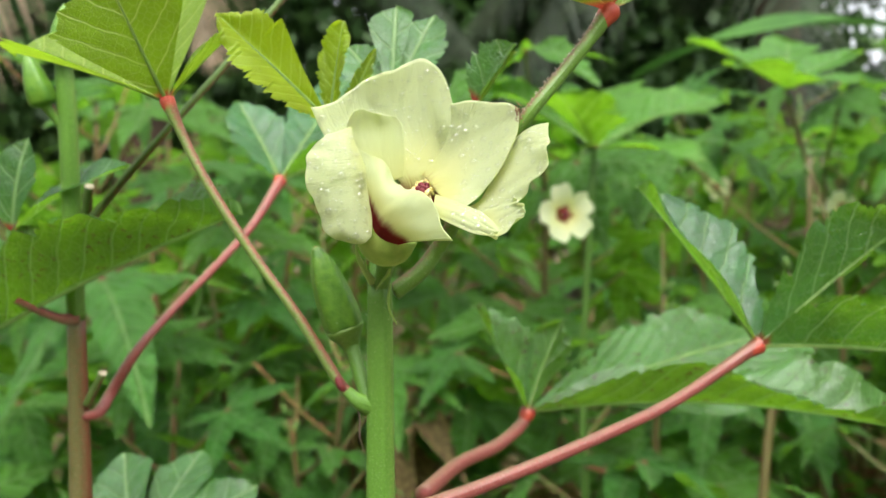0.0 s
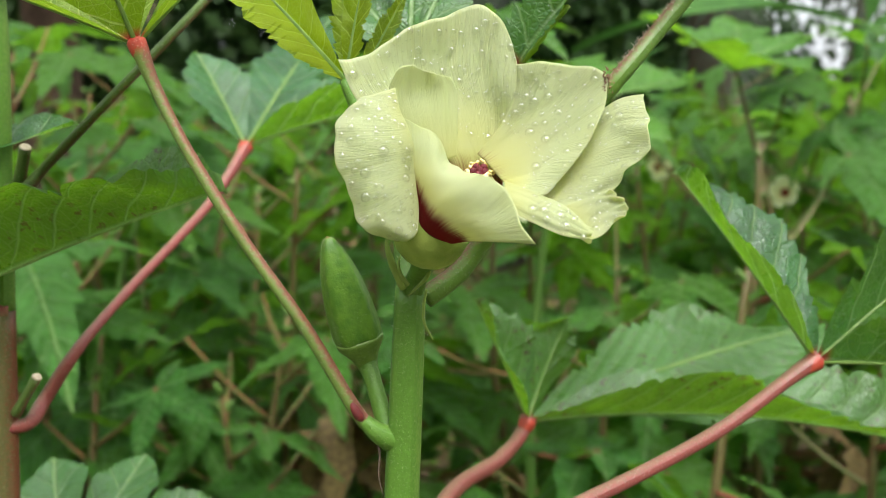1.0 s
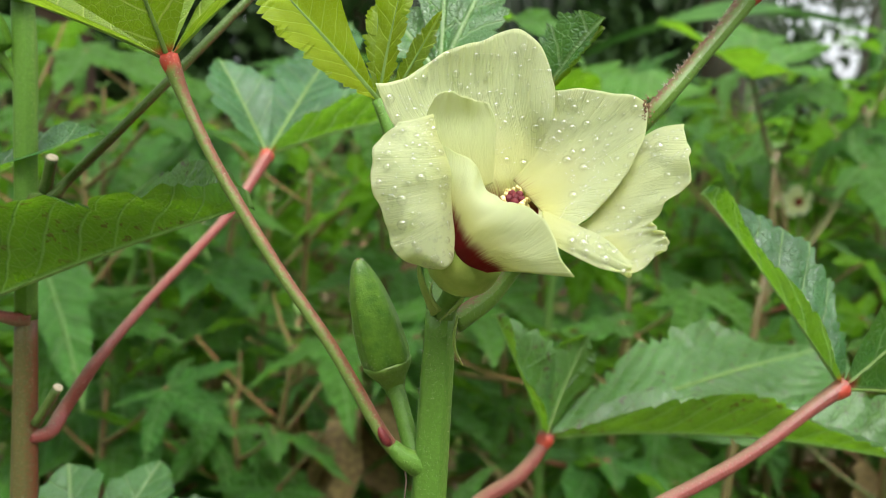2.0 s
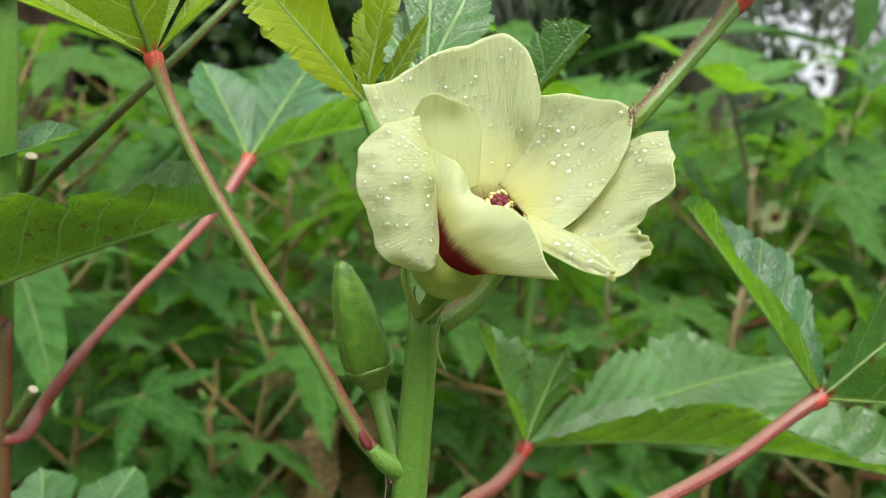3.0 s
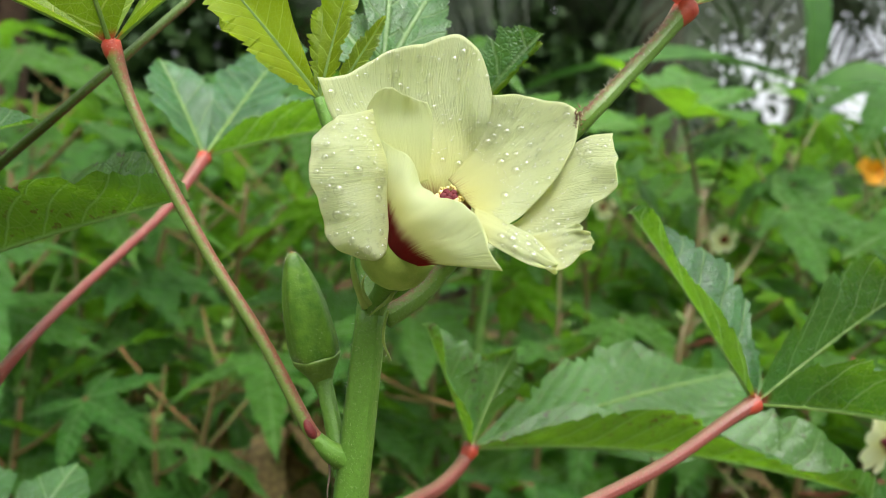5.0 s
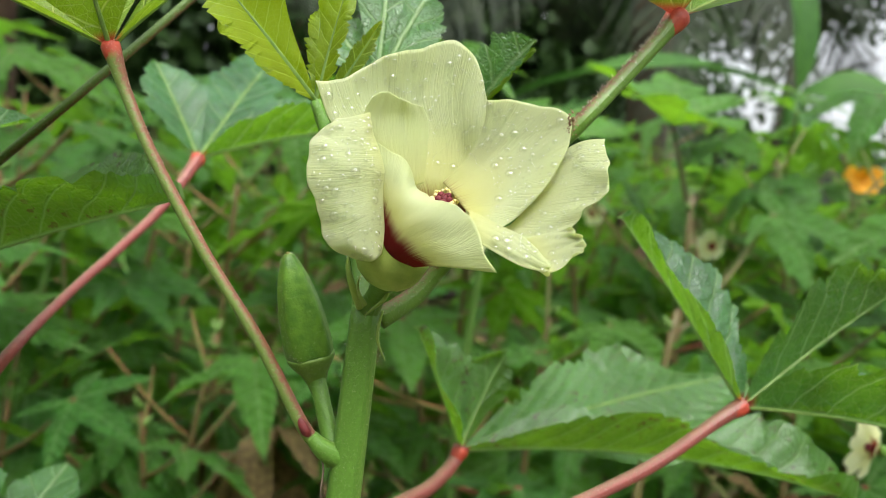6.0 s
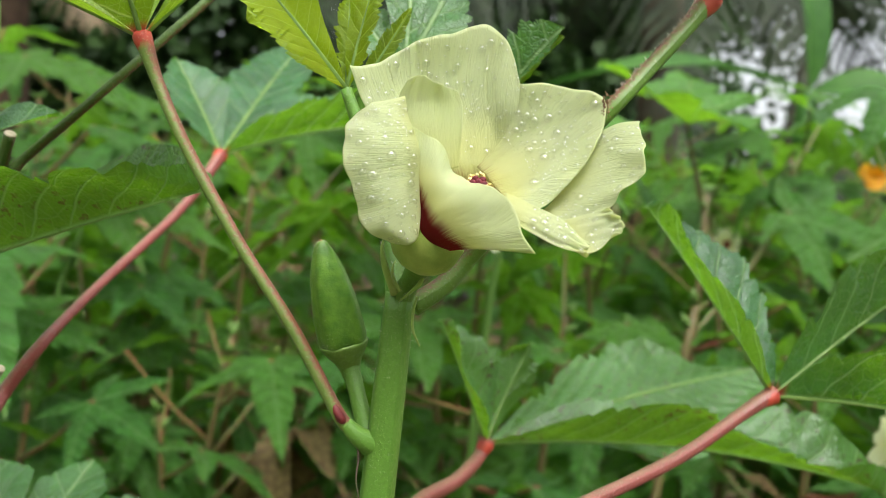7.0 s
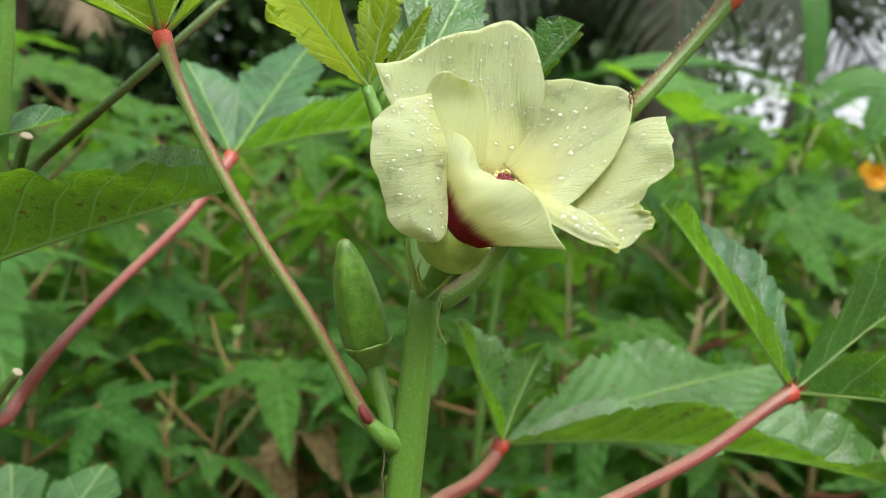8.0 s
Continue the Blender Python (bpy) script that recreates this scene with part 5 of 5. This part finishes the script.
# ---- trees behind the field, and unseen ones that dim the front light ----
def leafy_tree(x, y, height, spread, seed, count, low=0.15):
    rnd = np.random.RandomState(seed)
    t = thing("tree", (x, y, 0.0), "dark leafy tree, behind the field or added unseen round the camera", "tree", "trees behind the field")
    trunk = [(x, y, 0), (x + 0.1 * rnd.randn(), y, height * 0.4), (x + 0.2 * rnd.randn(), y, height * 0.85)]
    part("trunk", tube_mesh("trunk", trunk, [0.16, 0.11, 0.04], BARK, sides=10, count=14), t)
    for i in range(6):
        z = height * (0.25 + 0.6 * i / 6)
        a = i * 2.4
        limb = [(x, y, z), (x + math.cos(a) * spread * 0.4, y + math.sin(a) * spread * 0.4, z + 0.4), (x + math.cos(a) * spread * 0.85, y + math.sin(a) * spread * 0.85, z + 0.5)]
        part("limb", tube_mesh("limb", limb, [0.06, 0.035, 0.01], BARK, sides=6, count=8), t)
    verts, faces = [], []
    centres = []
    for _ in range(80):
        a, r, z = rnd.rand() * 6.283, spread * math.sqrt(rnd.rand()), low + rnd.rand() * (1.1 - low)
        centres.append((x + r * math.cos(a), y + r * math.sin(a), height * z, 0.35 + 0.5 * rnd.rand()))
    for _ in range(count):
        cx_, cy_, cz_, cr = centres[rnd.randint(len(centres))]
        o = np.array((cx_, cy_, cz_)) + rnd.randn(3) * cr * 0.6
        d = unit(rnd.randn(3) - (0, 0, 0.7)) * (0.14 + 0.12 * rnd.rand())
        s = unit(np.cross(d, rnd.randn(3))) * np.linalg.norm(d) * 0.28
        k = len(verts)
        verts += [o, o + d * 0.45 + s, o + d, o + d * 0.45 - s]
        faces += [(k, k + 1, k + 2), (k, k + 2, k + 3)]
    part("crown", mesh_of("crown", verts, faces, TREE_LEAF, smooth=False), t)
    return t


for i, (x, y, h, s, c, *low) in enumerate((
        (-5.2, 9.5, 6.5, 2.2, 14000), (-2.6, 9.5, 7.0, 2.3, 14000), (0.2, 9.2, 6.8, 2.2, 14000), (2.4, 9.8, 6.5, 2.0, 12000),
        (5.2, 12.5, 2.5, 1.7, 10000), (4.1, 9.9, 5.6, 0.9, 14000), (6.7, 10.6, 6.4, 1.9, 12000, 0.68), (8.6, 13.5, 2.0, 1.6, 6000), (-7.5, 11.5, 7.0, 2.5, 12000), (10.8, 13.5, 2.3, 2.0, 8000), (-1.0, 12.0, 8.0, 2.8, 16000), (-4.5, 12.5, 8.0, 2.8, 16000), (2.6, 12.5, 7.0, 2.4, 12000),
        # added trees behind and beside the camera, never in view, to shade its side
        (-6.5, -7.5, 6.0, 2.4, 8000), (-2.5, -8.5, 6.5, 2.5, 8000), (1.8, -8.0, 6.0, 2.4, 8000), (6.0, -7.5, 6.0, 2.4, 8000), (-8.5, 1.0, 6.0, 2.4, 7000), (8.8, 1.5, 5.0, 2.2, 6000))):
    leafy_tree(x, y, h, s, 500 + i, c, *low)


def palm_frond(base, aim, length, sag, seed, width=0.32):
    """A coconut frond: midrib and paired hanging leaflets, one mesh."""
    rnd = np.random.RandomState(seed)
    a = unit(aim)
    line = [np.asarray(base), np.asarray(base) + a * length * 0.5 + (0, 0, length * 0.06), np.asarray(base) + a * length - (0, 0, sag)]
    v, f, _ = tube(line, [0.022, 0.014, 0.004], 6, 16)
    verts, faces = list(v), list(f)
    c = spline(line, 80)
    for i in range(6, 79):
        t = unit(c[i + 1 if i < 79 else i] - c[i - 1])
        sd = unit(np.cross(t, (0, 0, 1)))
        ln = width * length * math.sin(math.pi * (0.12 + 0.85 * i / 79)) * (0.85 + 0.3 * rnd.rand())
        for sgn in (-1, 1):
            d = unit(sd * sgn + t * 0.7 - np.array((0, 0, 0.35 + 0.3 * rnd.rand())))
            m = c[i] + d * ln * 0.55
            e = c[i] + d * ln - np.array((0, 0, ln * 0.35))
            wd = t * 0.014
            k = len(verts)
            verts += [c[i] - wd, c[i] + wd, m + wd, m - wd, e]
            faces += [(k, k + 1, k + 2, k + 3), (k + 3, k + 2, k + 4)]
    return verts, faces


def palm(x, y, height, trunk_r, fronds, seed, label):
    rnd = np.random.RandomState(seed)
    t = thing("palm_tree", (x, y, 0.0), label, "palm tree", "trees behind the field")
    part("trunk", tube_mesh("trunk", [(x, y, 0), (x + 0.05, y, height * 0.5), (x, y, height)], [trunk_r * 1.15, trunk_r, trunk_r * 0.9], PALM_BARK, sides=16, count=20), t)
    for i, (az, rise, ln, sag, dry) in enumerate(fronds):
        v, f = palm_frond((x, y, height), (math.cos(radians(az)), math.sin(radians(az)), rise), ln, sag, seed + i)
        part("frond", mesh_of("frond", v, f, FROND_DRY if dry else FROND), t)
    return t


palm(*(-1.746, 5.695), 2.9, 0.17, ((-62, 0.1, 2.0, 1.3, True), (-105, -0.1, 1.9, 1.6, True), (-20, 0.2, 2.4, 1.4, False), (200, 0.3, 2.4, 1.2, False), (-130, 0.0, 2.2, 1.5, False), (100, 0.4, 2.2, 0.8, False), (30, 0.3, 2.4, 1.0, False)), 700, "coconut palm with hanging dry fronds")
palm(*(2.580, 5.929), 2.85, 0.16, ((-110, 0.1, 2.2, 1.6, False), (-150, 0.1, 2.4, 1.4, False), (180, 0.2, 2.4, 1.2, False), (-80, 0.0, 1.9, 1.6, False), (15, 0.25, 2.6, 1.0, False), (90, 0.4, 2.2, 0.8, False)), 720, "coconut palm with grey-green drooping fronds")


def banana(x, y, leaves, seed):
    t = thing("banana_plant", (x, y, 0.0), "banana plant with broad pale green leaves", "banana plant")
    part("trunk", tube_mesh("trunk", [(x, y, 0), (x, y, 0.85), (x, y, 1.7)], [0.07, 0.06, 0.04], BANANA, sides=12, count=10), t)
    for i, (tip, up, w) in enumerate(leaves):
        leaf_part(t, (x, y, 1.7), [(tip, up, w, 0.35, 0.10)], BANANA, "broad banana leaf", rows=24, half=4, seed=seed + i, tooth=0.02)
    return t


banana(*(1.967, 3.134), (((0.8520, 3.1896, 1.5842), (0, -.3, 1), 0.10), ((1.9282, 3.2728, 2.2764), (.3, -.9, .2), 0.09), ((2.3226, 2.9321, 1.6661), (-.3, -.5, .8), 0.12)), 800)
